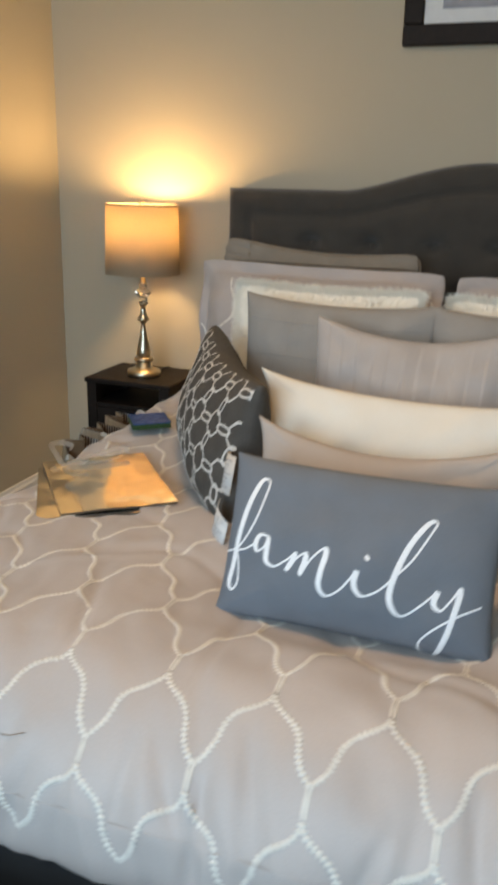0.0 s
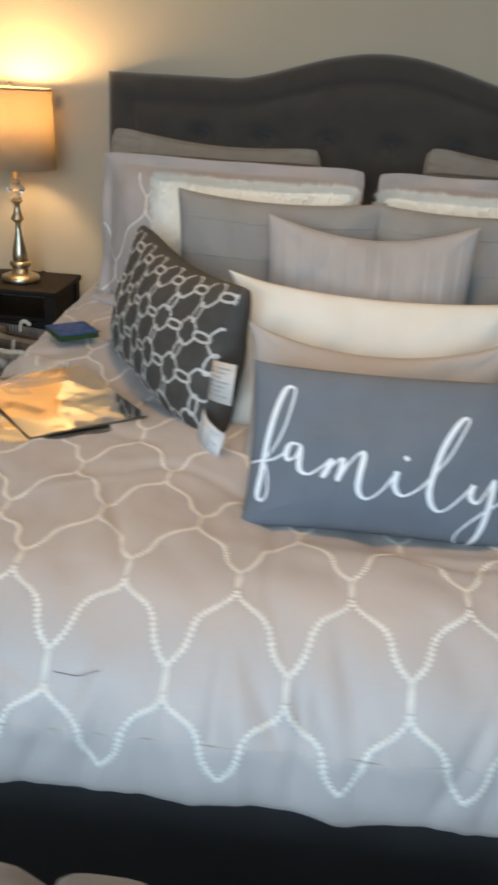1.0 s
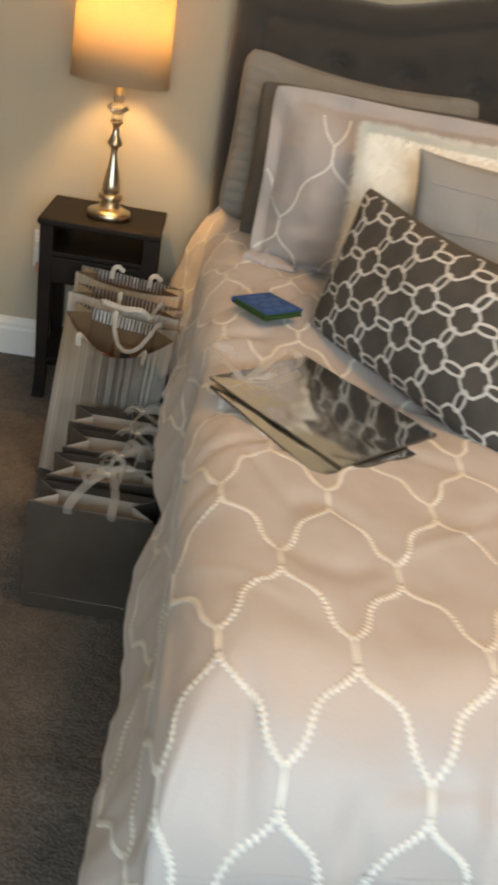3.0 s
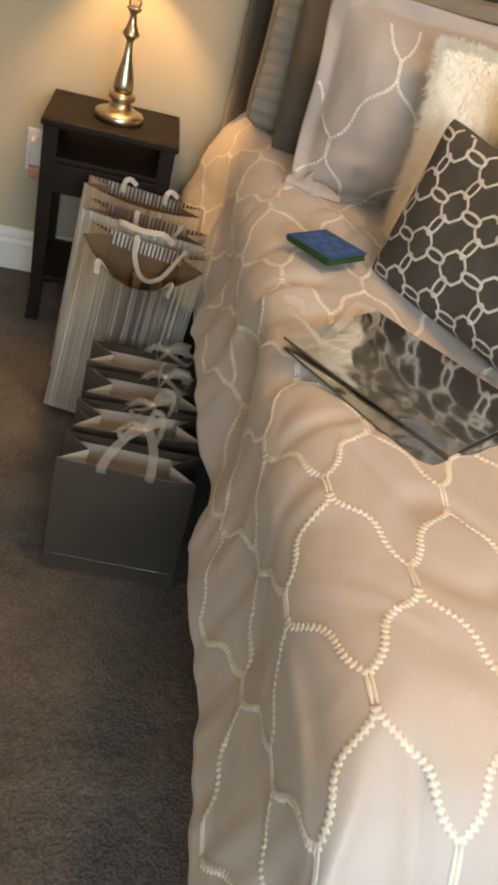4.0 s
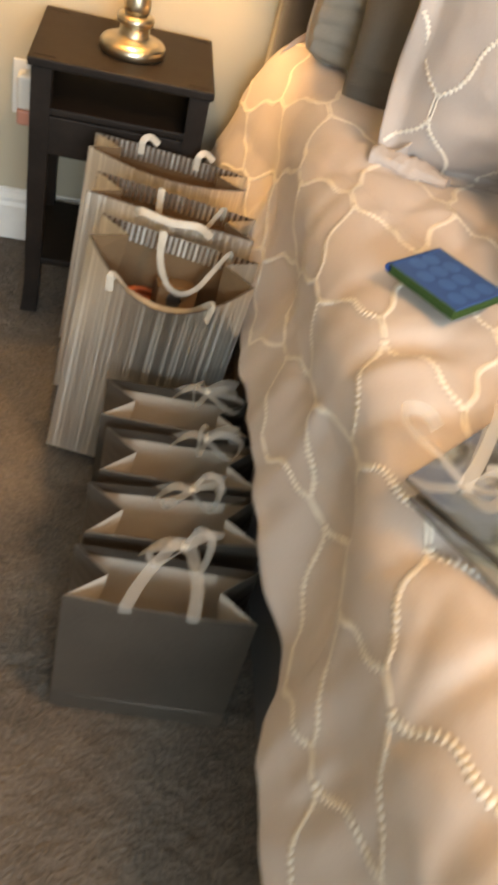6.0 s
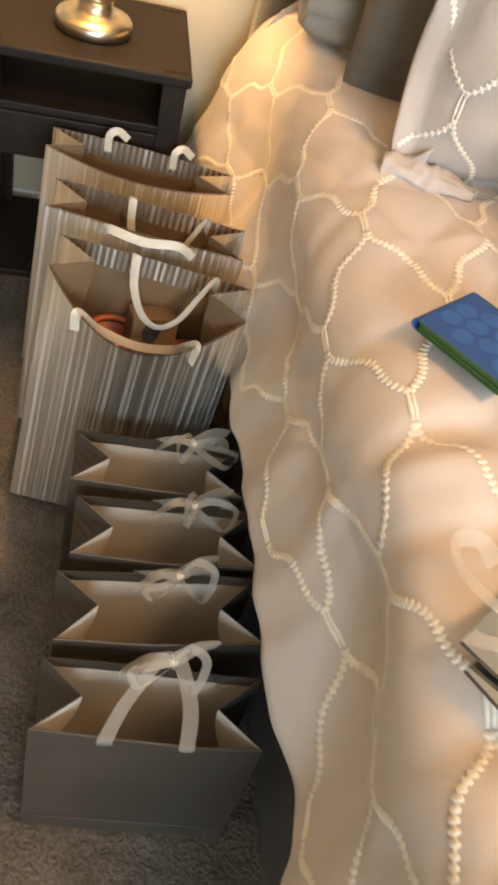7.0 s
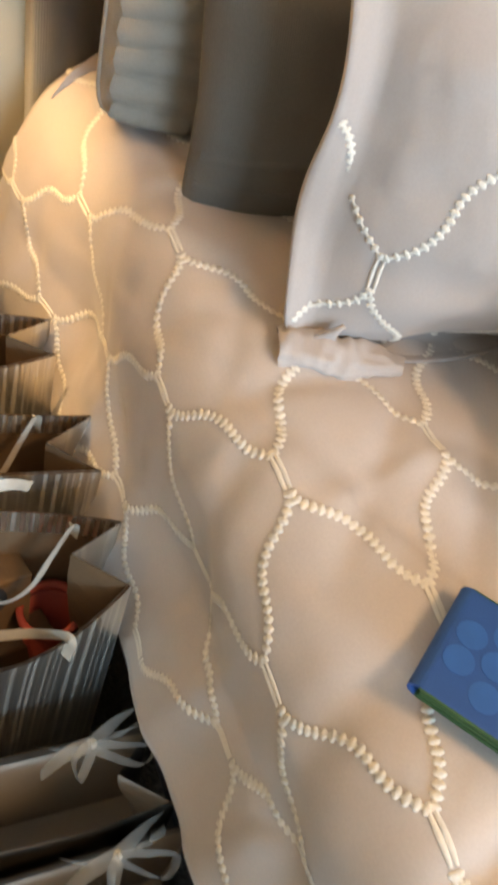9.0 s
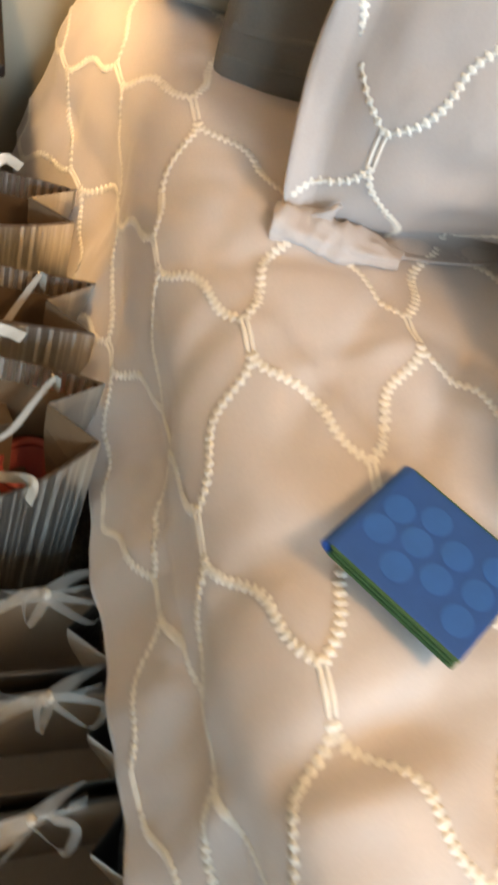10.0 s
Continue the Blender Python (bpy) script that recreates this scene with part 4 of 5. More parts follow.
def table_lamp():
    ob = thing("table_lamp", pose(LAMP_X, LAMP_Y, STAND_Z), "brushed nickel table lamp with crystal neck and lit cream drum shade", "lamp")
    part("foot", lathe_bm([(0, 0), (0.060, 0), (0.063, 0.004), (0.063, 0.016), (0.060, 0.021), (0.045, 0.027), (0.032, 0.031), (0.029, 0.036), (0.028, 0.050), (0.0, 0.051)], 56), NICKEL, ob, smooth=True)
    part("collar", lathe_bm([(0.0, 0.0505), (0.028, 0.0505), (0.034, 0.055), (0.036, 0.061), (0.034, 0.067), (0.027, 0.071), (0, 0.072)], 48), NICKEL, ob, smooth=True)
    part("stem", lathe_bm([(0, 0.0715), (0.022, 0.0715), (0.0255, 0.080), (0.0258, 0.090), (0.0235, 0.105), (0.018, 0.128), (0.012, 0.155), (0.009, 0.178), (0.0085, 0.190), (0.011, 0.198), (0.017, 0.202), (0.0215, 0.207),
                           (0.0215, 0.211), (0.016, 0.220), (0.011, 0.232), (0.0085, 0.247), (0.010, 0.256), (0.016, 0.263), (0.0185, 0.266), (0.0185, 0.269), (0, 0.270)], 40), NICKEL, ob, smooth=True)
    part("crystal", lathe_bm([(0, 0.2705), (0.013, 0.2705), (0.017, 0.279), (0.013, 0.288), (0, 0.289)], 10), GLASS, ob, "faceted clear crystal")
    part("crystal", lathe_bm([(0, 0.2895), (0.017, 0.2895), (0.030, 0.301), (0.030, 0.306), (0.017, 0.318), (0, 0.3185)], 10), GLASS, ob, "faceted clear crystal")
    part("crystal", lathe_bm([(0, 0.319), (0.012, 0.319), (0.016, 0.327), (0.012, 0.336), (0, 0.3365)], 10), GLASS, ob, "faceted clear crystal")
    part("neck", lathe_bm([(0, 0.337), (0.014, 0.337), (0.014, 0.341), (0.0105, 0.345), (0.0105, 0.395), (0.006, 0.40), (0.006, 0.43), (0.014, 0.432), (0.014, 0.462), (0, 0.463)], 28), NICKEL, ob, smooth=True)
    # unseen bulb base, made wide to hold back light falling downward
    part("bulb_base_light_stop", lathe_bm([(0, 0.4635), (0.012, 0.4635), (0.020, 0.480), (0.025, 0.500), (0.018, 0.5005), (0, 0.5005)], 24), PLASTIC, ob, smooth=True)
    z0, z1, r0, r1 = 0.372, 0.612, 0.133, 0.126
    shade = part("shade", lathe_bm([(r0, z0), (r1, z1), (r1 - 0.0015, z1), (r0 - 0.0015, z0), (r0, z0)], 72), SHADE, ob, "cream linen drum shade", smooth=True)
    for z, r in ((z0, r0), (z1, r1)):
        s = 1 if z == z0 else -1
        part("shade_trim", lathe_bm([(r + 0.0012, z), (r + 0.0012, z + s * 0.006), (r - 0.0025, z + s * 0.006), (r - 0.0025, z), (r + 0.0012, z)], 72), SHADE, shade, smooth=False)
    for k in range(3):
        a = radians(120 * k + 20)
        tube([(0.006 * math.cos(a), 0.006 * math.sin(a), z1 - 0.012), (r1 * 0.5 * math.cos(a), r1 * 0.5 * math.sin(a), z1 - 0.010), ((r1 - 0.002) * math.cos(a), (r1 - 0.002) * math.sin(a), z1 - 0.004)], 0.0014, NICKEL, "spider_arm", ob, closed=False)
    for s in (-1, 1):
        tube(smooth_line([(0.012 * s, 0, 0.43), (0.035 * s, 0, 0.47), (0.040 * s, 0, 0.53), (0.02 * s, 0, 0.585), (0.003 * s, 0, 0.598)], 6), 0.0016, NICKEL, "harp", ob, closed=False)
    part("finial", lathe_bm([(0, 0.597), (0.008, 0.598), (0.009, 0.603), (0.006, 0.607), (0.010, 0.613), (0.0105, 0.619), (0.006, 0.627), (0, 0.629)], 20), NICKEL, ob, smooth=True)


table_lamp()
cord = thing("lamp_cord", pose(LAMP_X, -0.01, 0.3), "thin dark lamp cord hanging behind the nightstand", "cord")
tube(smooth_line([(0.02, -0.09, 0.264), (0.022, 0.016, 0.262), (0.026, 0.020, 0.22), (0.016, 0.020, 0.10), (0.006, 0.016, -0.06), (0.004, 0.012, -0.285)], 6), 0.0025, BASE_CLOTH, "cable", cord, closed=False)


# ---- gift bags on the carpet ----
def gift_bag(name, label, group, m, w, h, front_y, back_y, outer, inner, ribs=0, fold=0.05, bow=0.0, dip=0.0, hem=0.03, crease=0.0):
    """front_y and back_y: (at the floor, at the rim); the sides fold inwards towards the rim."""
    ob = thing(name, m, label, "gift bag", group)
    nx, nzz = (max(4, ribs * 4) + 1) if ribs else 25, 13

    def panel(ys, out, inset=0.0):
        verts = []
        for i in range(nx):
            s = i / (nx - 1)
            x = (s - 0.5) * (w - 2 * inset)
            for j in range(nzz):
                t = j / (nzz - 1)
                belly = 4 * s * (1 - s)
                z = h * t - dip * belly * t ** 4 * (1 if out < 0 else 0.25)
                y = ys[0] + (ys[1] - ys[0]) * t + out * bow * belly * t ** 2 * (1 if out < 0 else 0.5)
                y += 0.0022 * nz(x * 9 + ys[0] * 50, z * 9) * min(1, 6 * t)
                if ribs and not inset:
                    y += out * 0.0002 * math.cos(2 * math.pi * s * ribs)
                verts.append((x, y - out * inset, max(z, 0.001 + inset)))
        return verts

    pieces = {}
    for nm, ys, out in (("front", front_y, -1), ("back", back_y, 1)):
        v = panel(ys, out)
        raw(nm + "_panel", v, grid_faces(nx, nzz, 0, out > 0), outer, ob, smooth=bool(ribs) or True)
        v2 = panel(ys, out, 0.0016)
        raw(nm + "_lining", v2, grid_faces(nx, nzz, 0, out < 0), inner, ob)
        band = [(x, y - out * 0.0008, z) for i in range(nx) for (x, y, z) in (v2[i * nzz + nzz - 1],)]
        low = [(v2[i * nzz + nzz - 2]) for i in range(nx)]
        hv = []
        for (x, y, z), (x2, y2, z2) in zip(band, low):
            f = min(1.0, hem / max(1e-6, z - z2))
            hv += [(x, y, z + 0.0006), (x + (x2 - x) * f, y + (y2 - y) * f - out * 0.0004, z + (z2 - z) * f)]
        raw("turned_hem", hv, grid_faces(nx, 2), outer, ob)
        if ribs:
            bars, quads = [], []
            for i in range(1, nx - 3, 6):
                k = len(bars)
                bars += [(x, y - out * 0.0006, z) for x, y, z in (hv[2 * i], hv[2 * i + 1], hv[2 * i + 7], hv[2 * i + 6])]
                quads.append((k, k + 1, k + 2, k + 3))
            tagged(raw("hem_stripes", bars, quads, DARKKRAFT, ob, "dark printed stripes", smooth=False), kind="stuff")
        pieces[nm] = v
    for s, col in ((-1, 0), (1, nx - 1)):
        nrow = nzz
        fr, bk = [pieces["front"][col * nzz + j] for j in range(nzz)], [pieces["back"][col * nzz + j] for j in range(nzz)]
        for nm, material, inset in (("side_gusset", STRIPESIDE if ribs else outer, 0.0), ("gusset_lining", inner, 0.0016)):
            verts = []
            for j in range(nrow):
                t = j / (nrow - 1)
                a, b = np.array(fr[j]), np.array(bk[j])
                mid = (a + b) / 2 - np.array((s * fold * step(0.15, 1.0, t), 0, 0))
                verts += [a - np.array((s * inset, 0, 0)), mid - np.array((s * inset, 0, 0)), b - np.array((s * inset, 0, 0))]
            raw(nm, verts, grid_faces(nrow, 3), material, ob, smooth=False)
    part("base", box_bm(-w / 2 + 0.001, w / 2 - 0.001, front_y[0] + 0.001, back_y[0] - 0.001, 0.001, 0.004), inner, ob)
    if crease:
        line = [np.array((x, front_y[0] + (front_y[1] - front_y[0]) * crease / h - 0.0012, crease)) for x in np.linspace(-w / 2 + 0.002, w / 2 - 0.002, 12)]
        verts, faces = [], []
        strip(line, 0.0016, (0, -1, 0), verts, faces, 0.0004, 0.0007)
        raw("bottom_crease", verts, faces, SATINFOIL, ob)
    return ob


def band(points, width, material, parent, face, name="ribbon_handle", twist=0.0, label=""):
    line = smooth_line(points, 10)
    verts, faces = [], []
    n = len(line)
    norms = []
    for i in range(n):
        d = line[min(i + 1, n - 1)] - line[max(i - 1, 0)]
        d = d / (np.linalg.norm(d) + 1e-9)
        f = np.array(face, float)
        f = f - d * np.dot(f, d)
        f = f / (np.linalg.norm(f) + 1e-9)
        a = twist * i / n
        norms.append(f * math.cos(a) + np.cross(d, f) * math.sin(a))
    strip(line, width, norms, verts, faces, 0.0, 0.0006)
    k = len(verts)
    raw(name, verts, faces, material, parent, label)


STRIPED = "silver foil pinstriped gift bag, kraft lined, standing on carpet"
SMALL = "matt silver gift bag with organza ribbon standing on carpet"


def striped_bag(m, w, fy, by, bow, dip, lean_ribbons):
    ob = gift_bag("striped_gift_bag", STRIPED, "striped gift bags in a row", m, w, 0.435, fy, by, STRIPEFOIL, KRAFT, ribs=44, fold=0.055, bow=bow, dip=dip, hem=0.032)
    top = 0.435
    # back handle flops into the bag, front handle lies across the mouth
    if lean_ribbons < 2:
        band([(-0.03, by[1] - 0.004, top - 0.02), (-0.03, by[1] - 0.006, top + 0.004), (-0.024, by[1] - 0.022, top - 0.035), (-0.004, by[1] - 0.040, top - 0.066), (0.022, by[1] - 0.048, top - 0.075), (0.048, by[1] - 0.040, top - 0.060), (0.068, by[1] - 0.022, top - 0.025), (0.085, by[1] - 0.008, top + 0.006), (0.088, by[1] - 0.003, top - 0.02)],
             0.0125, RIBBON, ob, (0, -1, 0.2), twist=0.9)
    if lean_ribbons == 0:
        yb, zr = fy[1] - bow * 0.66, top - dip * 0.64
        band([(-0.085, yb - 0.006, zr - 0.022), (-0.085, yb - 0.002, zr + 0.007), (-0.055, yb + 0.030, zr - 0.040), (0.0, yb + 0.036, zr - 0.056), (0.05, yb + 0.028, zr - 0.038), (0.078, yb - 0.002, zr + 0.007), (0.078, yb - 0.007, zr - 0.024)],
             0.0125, RIBBON, ob, (0, -0.6, 1), twist=0.8)
    elif lean_ribbons == 1:
        band([(-0.06, fy[1] - 0.006, top - 0.01), (-0.05, fy[1] - 0.022, top + 0.006), (0.0, fy[1] - 0.028, top + 0.004), (0.05, fy[1] - 0.022, top + 0.008), (0.075, fy[1] - 0.01, top - 0.012)], 0.013, RIBBON, ob, (0, -1, 0.6))
    else:
        for x in (-0.06, 0.05):
            band([(x, by[1] + 0.004, top - 0.02), (x, by[1] + 0.006, top + 0.008), (x + 0.012, by[1] + 0.012, top + 0.016), (x + 0.03, by[1] + 0.016, top + 0.004)], 0.0125, RIBBON, ob, (0, -1, 0.4))
    return ob


third = striped_bag(pose(-0.264, -0.66, 0.010, 0, 4.3, -9), 0.275, (-0.085, -0.036), (0.055, 0.040), 0.052, 0.064, 0)
second = striped_bag(pose(-0.266, -0.525, 0.009, 0, 3.6, -8), 0.30, (-0.045, -0.030), (0.075, 0.050), 0.004, 0.0, 1)
first_bag = striped_bag(pose(-0.272, -0.356, 0.008, 0, 3.0, -7), 0.30, (-0.05, -0.022), (0.056, 0.040), 0.026, 0.010, 2)


def contents():
    bx = thing("small_card_box", pose(-0.222, -0.640, 0.315, -9, 5, 12), "small kraft card box with an oval hole inside a gift bag", "box")
    part("box_body", box_bm(-0.035, 0.035, -0.02, 0.02, -0.05, 0.045, 0.002), KRAFT, bx)
    # the hole is not cut: a near-black disc stands for the shade inside
    part("dark_hole_disc", lathe_bm([(0, 0), (0.014, 0.0), (0.014, 0.0012), (0, 0.0012)], 24), BASE_CLOTH, bx, m=pose(-0.006, -0.0205, 0.022, 90, 0, 0) @ Matrix.Diagonal((0.9, 1.4, 1, 1)))
    part("box_base", box_bm(-0.06, 0.06, -0.04, 0.04, -0.310, -0.051, 0.003), KRAFT, bx)

    def tub(x, y, z, r, hgt, tilt, material, label):
        ob = thing("round_tub", pose(x, y, z, tilt, 0, 0), label, "tub")
        part("body", lathe_bm([(0, 0), (r * 0.92, 0), (r, hgt), (r * 0.93, hgt), (r * 0.86, 0.006), (0, 0.006)], 36), material, ob, smooth=True)
        part("rim", lathe_bm([(r, hgt - 0.006), (r + 0.004, hgt - 0.003), (r + 0.004, hgt + 0.003), (r - 0.004, hgt + 0.003), (r - 0.004, hgt - 0.006), (r, hgt - 0.006)], 36), material, ob, smooth=True)
        return ob

    tub(-0.278, -0.642, 0.008, 0.034, 0.314, 0, ORANGE, "orange plastic tumbler standing inside a gift bag")
    tub(-0.165, -0.666, 0.008, 0.033, 0.302, 0, RED, "dark red tumbler standing inside a gift bag")


contents()


def small_bag(m, w, fy, by, style):
    ob = gift_bag("small_gift_bag", SMALL, "small silver gift bags in a row", m, w, 0.258, fy, by, SATINFOIL, LINER, fold=0.05, bow=0.004, hem=0.018, crease=0.036)
    top, cy = 0.258, by[1]
    f = fy[1]
    if style == 0:
        band([(-0.045, f - 0.004, top - 0.012), (-0.045, f - 0.003, top + 0.006), (-0.028, f + 0.03, top + 0.028), (0.005, cy - 0.012, top + 0.05), (0.018, cy - 0.02, top + 0.052)], 0.017, ORGANZA, ob, (0, -1, 0.6), twist=0.5)
        band([(0.042, f - 0.004, top - 0.012), (0.042, f - 0.003, top + 0.006), (0.04, f + 0.03, top + 0.03), (0.022, cy - 0.012, top + 0.05), (0.014, cy - 0.02, top + 0.052)], 0.017, ORGANZA, ob, (0, -1, 0.6), twist=-0.4)
        loops = ((-0.036, 0.004), (0.026, 0.040))
        knot = (0.015, cy - 0.015, top + 0.05)
    else:
        loops = (((-0.034, -0.006), (0.030, 0.036)), ((-0.012, 0.030), (0.042, 0.020)), ((-0.020, 0.022), (0.050, 0.006)))[style - 1]
        knot = (0.01 + 0.012 * style, cy - 0.012, top + 0.018)
        band([(knot[0] - 0.05, knot[1] + 0.02, top - 0.012), (knot[0] - 0.03, knot[1], top + 0.02), knot], 0.016, ORGANZA, ob, (0, -1, 0.5), twist=0.8)
        band([(knot[0] + 0.05, knot[1] + 0.02, top - 0.012), (knot[0] + 0.035, knot[1], top + 0.03), knot], 0.016, ORGANZA, ob, (0, -1, 0.5), twist=-0.8)
    kx, ky, kz = knot
    for dx, dz in loops:
        band([(kx, ky, kz), (kx + dx * 0.5, ky - 0.010, kz + dz * 1.2), (kx + dx * 1.2, ky - 0.020, kz + dz), (kx + dx * 0.9, ky - 0.030, kz - 0.010), (kx, ky - 0.006, kz)], 0.010, ORGANZA, ob, (0.3, -0.5, 1), "bow_loop", twist=1.4 + 0.5 * style)
    for dx, dy, dz in ((-0.055, -0.008, -0.010), (0.05, 0.012, 0.004)):
        band([(kx, ky, kz), (kx + dx * 0.5, ky + dy, kz + 0.012), (kx + dx, ky + dy * 2, kz + dz)], 0.015, ORGANZA, ob, (0, -0.5, 1), "bow_tail", twist=1.2)
    bm = bmesh.new()
    bmesh.ops.create_icosphere(bm, subdivisions=2, radius=0.006, matrix=Matrix.Translation(knot))
    part("bow_knot", bm, RIBBON, ob, smooth=True)
    return ob


for k, (cx, cy, turn, w, fy, by) in enumerate((
        (-0.212, -1.19, -5, 0.255, (-0.058, -0.045), (0.042, 0.040)),
        (-0.200, -1.075, 1, 0.252, (-0.045, -0.042), (0.05, 0.052)),
        (-0.190, -0.955, -2, 0.245, (-0.045, -0.048), (0.05, 0.045)),
        (-0.200, -0.845, -3, 0.240, (-0.05, -0.040), (0.05, 0.048)))):
    small_bag(pose(cx, cy, 0, 0, 0, turn), w, fy, by, k)


# ---- things on the comforter ----
def flat_bag(m, w, h, seed, handles):
    ob = thing("flat_foil_bag", m, "flat folded silver foil gift bag lying on the comforter", "gift bag", "flat foil bags on the bed")
    nu, nv = 34, 34
    verts = []
    for i in range(nu):
        for j in range(nv):
            x, y = (i / (nu - 1) - 0.5) * w, (j / (nv - 1) - 0.5) * h
            z = 0.006 + 0.0022 * nz(x * 9 + seed, y * 9) + 0.0008 * nz(x * 26, y * 26 + seed) + 0.004 * (x / w) ** 2
            verts.append((x, y, z))
    top = len(verts)
    faces = grid_faces(nu, nv)
    raw("top_sheet", verts, faces, MIRRORFOIL, ob)
    low = [(x, y, z - 0.0035 - 0.002 * (abs(x) / w)) for x, y, z in verts]
    raw("under_sheet", low, grid_faces(nu, nv, 0, True), FOIL, ob)
    rim = [i * nv for i in range(nu)] + [(nu - 1) * nv + j for j in range(1, nv)] + [i * nv + nv - 1 for i in range(nu - 2, -1, -1)] + [j for j in range(nv - 2, 0, -1)]
    raw("folded_edge", [verts[a] for a in rim] + [low[a] for a in rim], [(k, len(rim) + k, len(rim) + (k + 1) % len(rim), (k + 1) % len(rim)) for k in range(len(rim))], SATINFOIL, ob, smooth=False)
    if handles:
        band([(-0.118, -0.080, 0.008), (-0.128, -0.040, 0.016), (-0.150, 0.020, 0.020), (-0.168, 0.066, 0.022), (-0.140, 0.078, 0.022), (-0.116, 0.050, 0.016), (-0.112, -0.010, 0.012), (-0.118, -0.070, 0.010)], 0.014, ORGANZA, ob, (0, 0, 1), twist=1.0)
        band([(-0.122, -0.078, 0.012), (-0.150, -0.088, 0.028), (-0.190, -0.092, 0.036), (-0.212, -0.070, 0.034), (-0.200, -0.046, 0.028), (-0.180, -0.050, 0.022)], 0.014, ORGANZA, ob, (0.3, 0, 1), twist=0.8)
        band([(-0.118, -0.078, 0.010), (-0.090, -0.060, 0.018), (-0.095, -0.025, 0.020), (-0.118, -0.040, 0.012)], 0.012, ORGANZA, ob, (0, 0, 1), twist=-0.9)


flat_bag(pose(0.155, -1.387, 0.605, 0, 0, -57), 0.303, 0.235, 3.0, False)
flat_bag(pose(0.166, -1.351, 0.612, 0.3, 0.6, -50), 0.319, 0.238, 8.0, True)


def wallet():
    ob = thing("wallet", pose(0.083, -0.975, 0.639, 1.5, -1.5, -55) @ Matrix.Diagonal((1, 1, 0.78, 1)), "blue canvas bifold wallet with green leather inside on the comforter", "wallet")
    L, W, T = 0.112, 0.100, 0.0034

    def cover(z, tilt, name, material=BLUE):
        bm = box_bm(0, L, -W / 2, W / 2, 0, T, 0.0022, 3)
        return part(name, bm, material, ob, m=pose(-L / 2, 0, z, 0, tilt, 0))

    low = cover(0.0, 0.0, "cover", GREEN)
    up = cover(0.0140, -1.2, "cover")
    for z in (0.0036, 0.0088):
        part("green_leaf", box_bm(0.002, L - 0.0015, -W / 2 + 0.0012, W / 2 - 0.0012, 0, 0.0049, 0.0016, 2), GREEN, ob, m=pose(-L / 2, 0, z, 0, -0.3 if z < 0.008 else -1.0, 0))
    bm = bmesh.new()
    prof = [(-math.sin(a) * 0.0095, 0.0092 + math.cos(a) * 0.0092) for a in np.linspace(0, math.pi, 11)]
    inner = [(x * 0.72, 0.0092 + (z - 0.0092) * 0.72) for x, z in prof]
    rows = [[bm.verts.new((x + 0.002, y, z)) for x, z in prof + inner[::-1]] for y in (-W / 2 + 0.001, W / 2 - 0.001)]
    k = len(rows[0])
    for a in range(k):
        bm.faces.new((rows[0][a], rows[0][(a + 1) % k], rows[1][(a + 1) % k], rows[1][a]))
    bm.faces.new(rows[0])
    bm.faces.new(rows[1][::-1])
    part("spine", bm, BLUE, ob, "rolled blue canvas spine", m=pose(-L / 2, 0, 0))
    for s in (-1, 1):
        part("edge_piping", box_bm(0, L, -0.0012, 0.0012, 0, 0.0022, 0.0008, 1), GREEN, ob, m=pose(-L / 2, s * (W / 2 - 0.0004), 0.0150, 0, -1.2, 0))
    # round print in a lighter blue
    disc = None
    rnd = random.Random(5)
    for i in range(5):
        for j in range(4):
            x, y = -0.042 + i * 0.0265 + rnd.uniform(-0.001, 0.001), -0.040 + (j + 0.5 * (i % 2)) * 0.0265 + rnd.uniform(-0.001, 0.001)
            if abs(y) > W / 2 - 0.013 or x > L / 2 - 0.014:
                continue
            if disc is None:
                disc = part("print_disc", lathe_bm([(0, 0), (0.0120, 0.0), (0.0120, 0.00015), (0, 0.00015)], 20), PRINTBLUE, up, smooth=False)
                ob2 = disc
            else:
                ob2 = disc.copy()
                scene.collection.objects.link(ob2)
            ob2.matrix_basis = pose(x + L / 2, y, T + 0.0003, 0, 0, rnd.uniform(0, 360))


wallet()
thread = thing("loose_thread", pose(0.4, -2.06, 0.55), "loose brown thread lying on the comforter", "thread")
tube([cloth(u, -2.085 + 0.0012 * math.sin(u * 60)) + np.array((0, -0.0012, 0.0012)) for u in np.linspace(0.385, 0.445, 14)], 0.0004, KRAFT, "strand", thread, closed=False).matrix_basis = pose(-0.4, 2.06, -0.55)


# ---- wall things, bench, window ----
def outlet():
    ob = thing("wall_outlet", pose(-0.558, WALL_Y, 0.375), "white wall outlet with a plug-in freshener, coral at the bottom", "outlet")
    part("plate", box_bm(-0.036, 0.036, -0.006, 0, -0.058, 0.062, 0.003), PLASTIC, ob)
    for z in (-0.022, 0.026):
        part("socket", box_bm(-0.017, 0.017, -0.008, -0.0061, z - 0.014, z + 0.014, 0.0015), PLASTIC, ob)
    part("plug_body", box_bm(-0.022, 0.022, -0.05, -0.0085, -0.03, 0.045, 0.008, 3), PLASTIC, ob)
    part("plug_bottle", box_bm(-0.021, 0.021, -0.048, -0.010, -0.066, -0.0305, 0.006, 3), PINK, ob, "coral plastic bottle")


outlet()


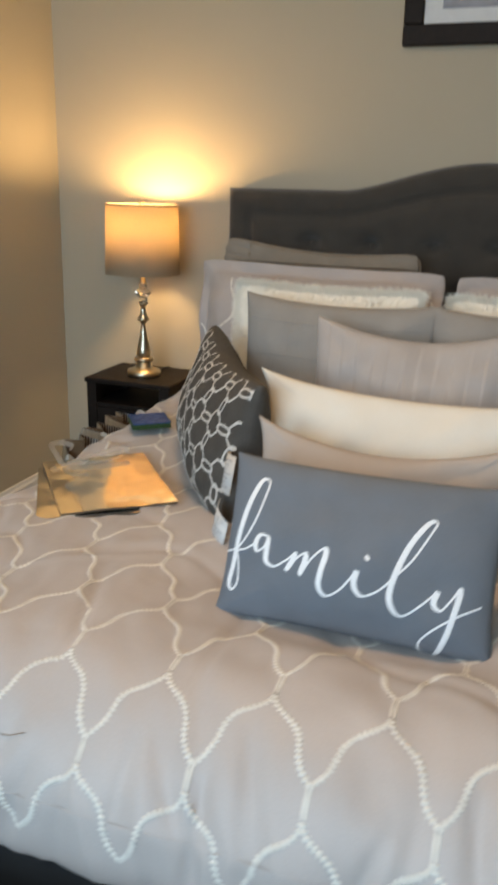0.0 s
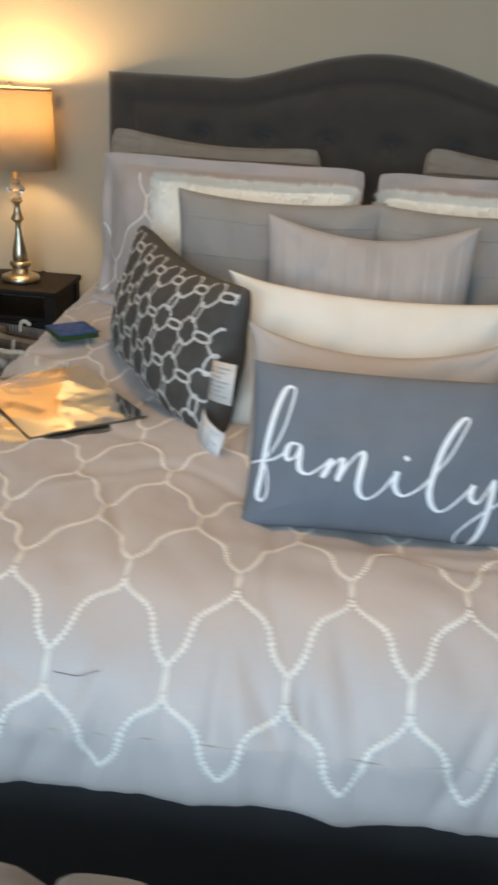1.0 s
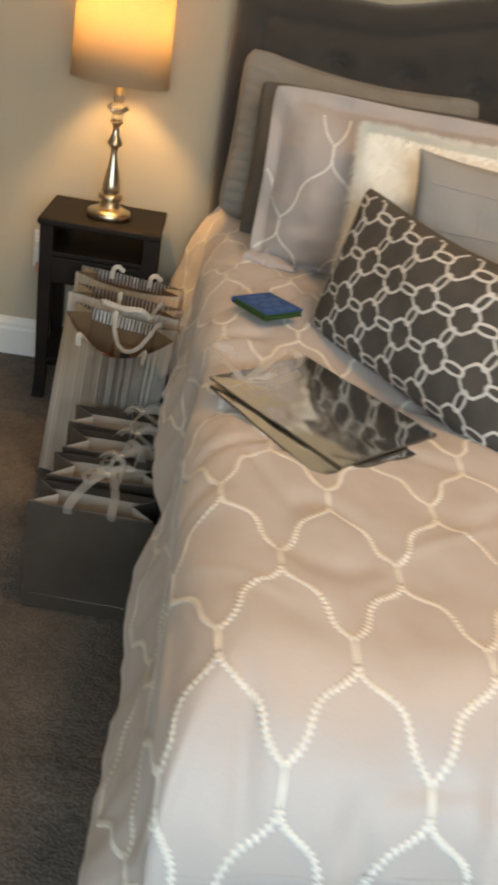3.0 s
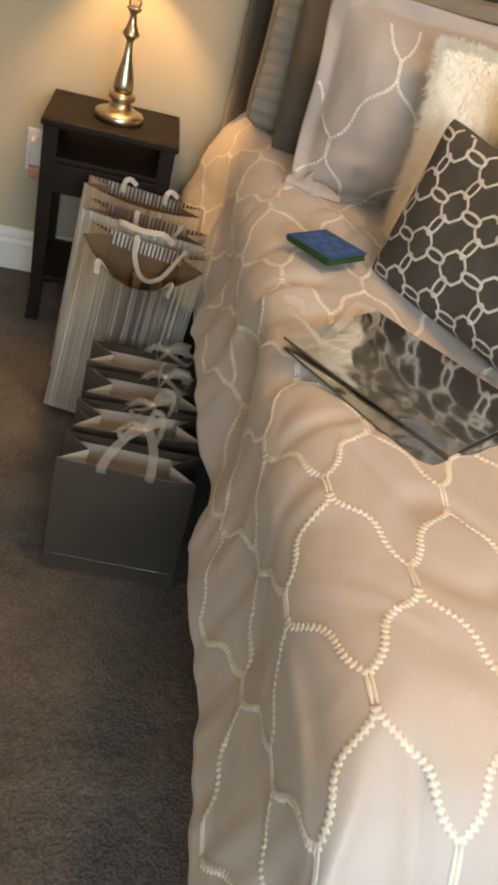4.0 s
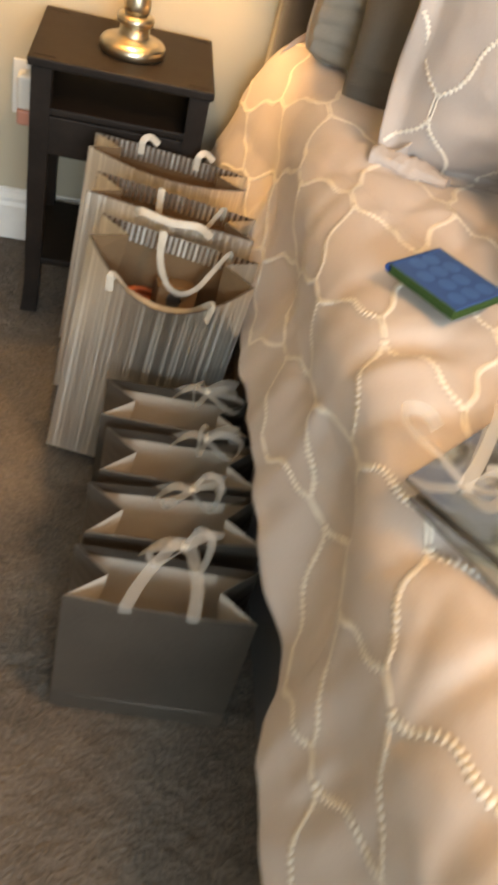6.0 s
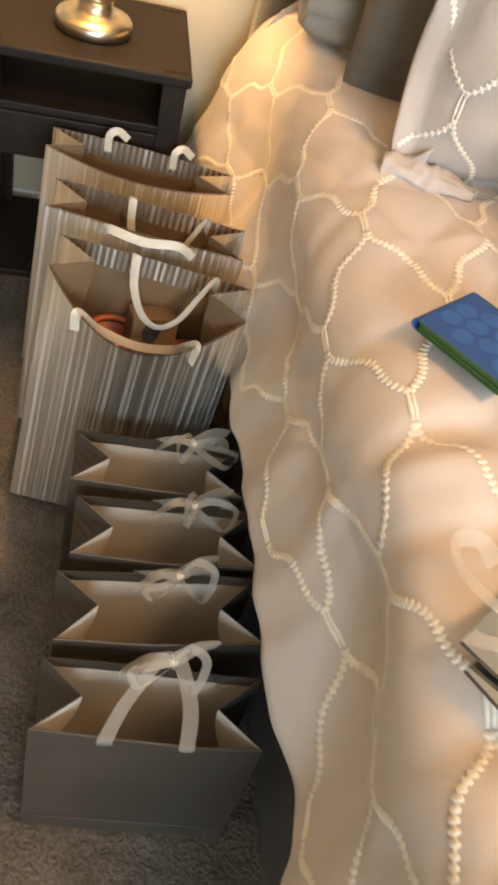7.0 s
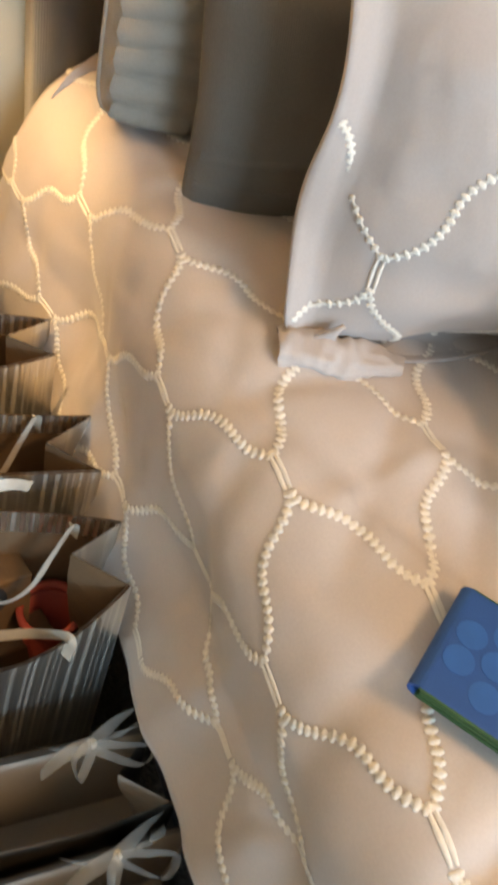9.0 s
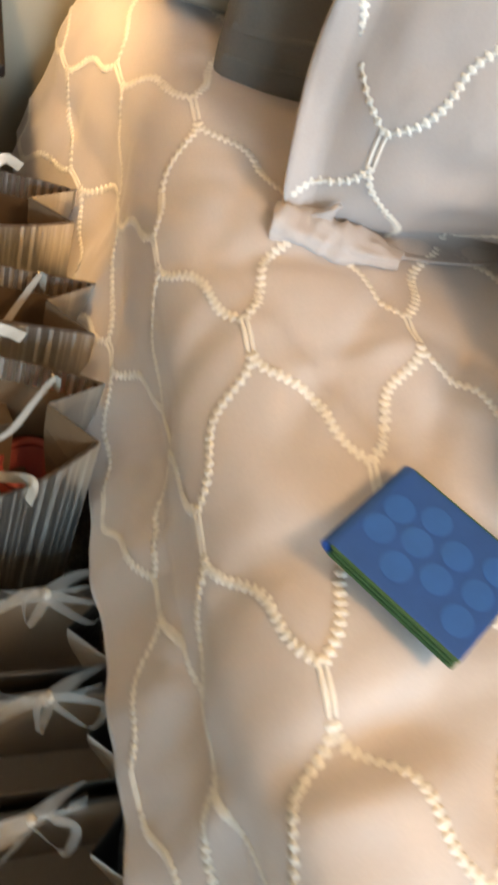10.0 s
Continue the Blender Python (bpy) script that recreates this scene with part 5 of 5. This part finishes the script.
def picture():
    ob = thing("framed_picture", pose(0.497, WALL_Y, 1.676), "framed print with black frame and white mat on the wall", "picture")
    w, h, b = 0.78, 0.62, 0.062
    for x0, x1, z0, z1 in ((0, w, 0, b), (0, w, h - b, h), (0, b, b, h - b), (w - b, w, b, h - b)):
        part("frame_rail", box_bm(x0, x1, -0.03, -0.001, z0, z1, 0.005), BLACKWOOD, ob)
    part("mat_board", box_bm(b, w - b, -0.014, -0.01, b, h - b), CARDWHITE, ob)
    part("print", box_bm(b + 0.055, w - b - 0.055, -0.016, -0.0142, b + 0.042, h - b - 0.042), PICTURE, ob, "faded blue-grey print")


picture()


def bench():
    ob = thing("bench", pose(0.85, -2.44, 0), "grey chenille bench with channelled seat at the bed foot", "bench")
    n, w = 10, 0.138
    for k in range(n):
        nu, nv = 10, 16
        verts = []
        for i in range(nu):
            a = i / (nu - 1) * 2 - 1
            for j in range(nv):
                b = j / (nv - 1) * 2 - 1
                verts.append(((k - n / 2 + 0.5) * w + a * w / 2, b * 0.205, 0.37 + 0.09 * (max(0.0, 1 - a ** 4) ** 0.5) * (max(0.0, 1 - b ** 6) ** 0.4)))
        raw("channel", verts, grid_faces(nu, nv), BENCHCLOTH, ob)
    part("seat_box", box_bm(-n * w / 2, n * w / 2, -0.2, 0.2, 0.28, 0.366, 0.01), BENCHCLOTH, ob)
    for sx in (-1, 1):
        for sy in (-1, 1):
            part("leg", lathe_bm([(0, 0), (0.015, 0), (0.022, 0.28), (0, 0.28)], 16), BLACKWOOD, ob, m=pose(sx * (n * w / 2 - 0.06), sy * 0.15, 0), smooth=True)


bench()


def window():
    ob = thing("window_1", pose((WIN_X0 + WIN_X1) / 2, SOUTH_Y - 0.06, (WIN_Z0 + WIN_Z1) / 2), "white framed window in the wall facing the bed", "window", kind="structure")
    w, h, b = WIN_X1 - WIN_X0, WIN_Z1 - WIN_Z0, 0.05
    for x0, x1, z0, z1 in ((-w / 2, w / 2, -h / 2, -h / 2 + b), (-w / 2, w / 2, h / 2 - b, h / 2), (-w / 2, -w / 2 + b, -h / 2 + b, h / 2 - b), (w / 2 - b, w / 2, -h / 2 + b, h / 2 - b)):
        part("window_frame", box_bm(x0, x1, 0.015, 0.055, z0, z1, 0.004), TRIM, ob)


window()


def ceiling_light():
    ob = thing("ceiling_light", pose(FIX_X, FIX_Y, CEIL), "round flush ceiling light with frosted glass bowl", "ceiling light")
    part("canopy", lathe_bm([(0, 0), (0.12, 0), (0.12, -0.018), (0.10, -0.024), (0, -0.024)], 40), NICKEL, ob, smooth=True)
    part("bowl", lathe_bm([(0.155, -0.0245), (0.165, -0.035), (0.158, -0.06), (0.125, -0.085), (0.07, -0.098), (0, -0.101)], 40), PLASTIC, ob, "frosted white glass bowl", smooth=True)


ceiling_light()
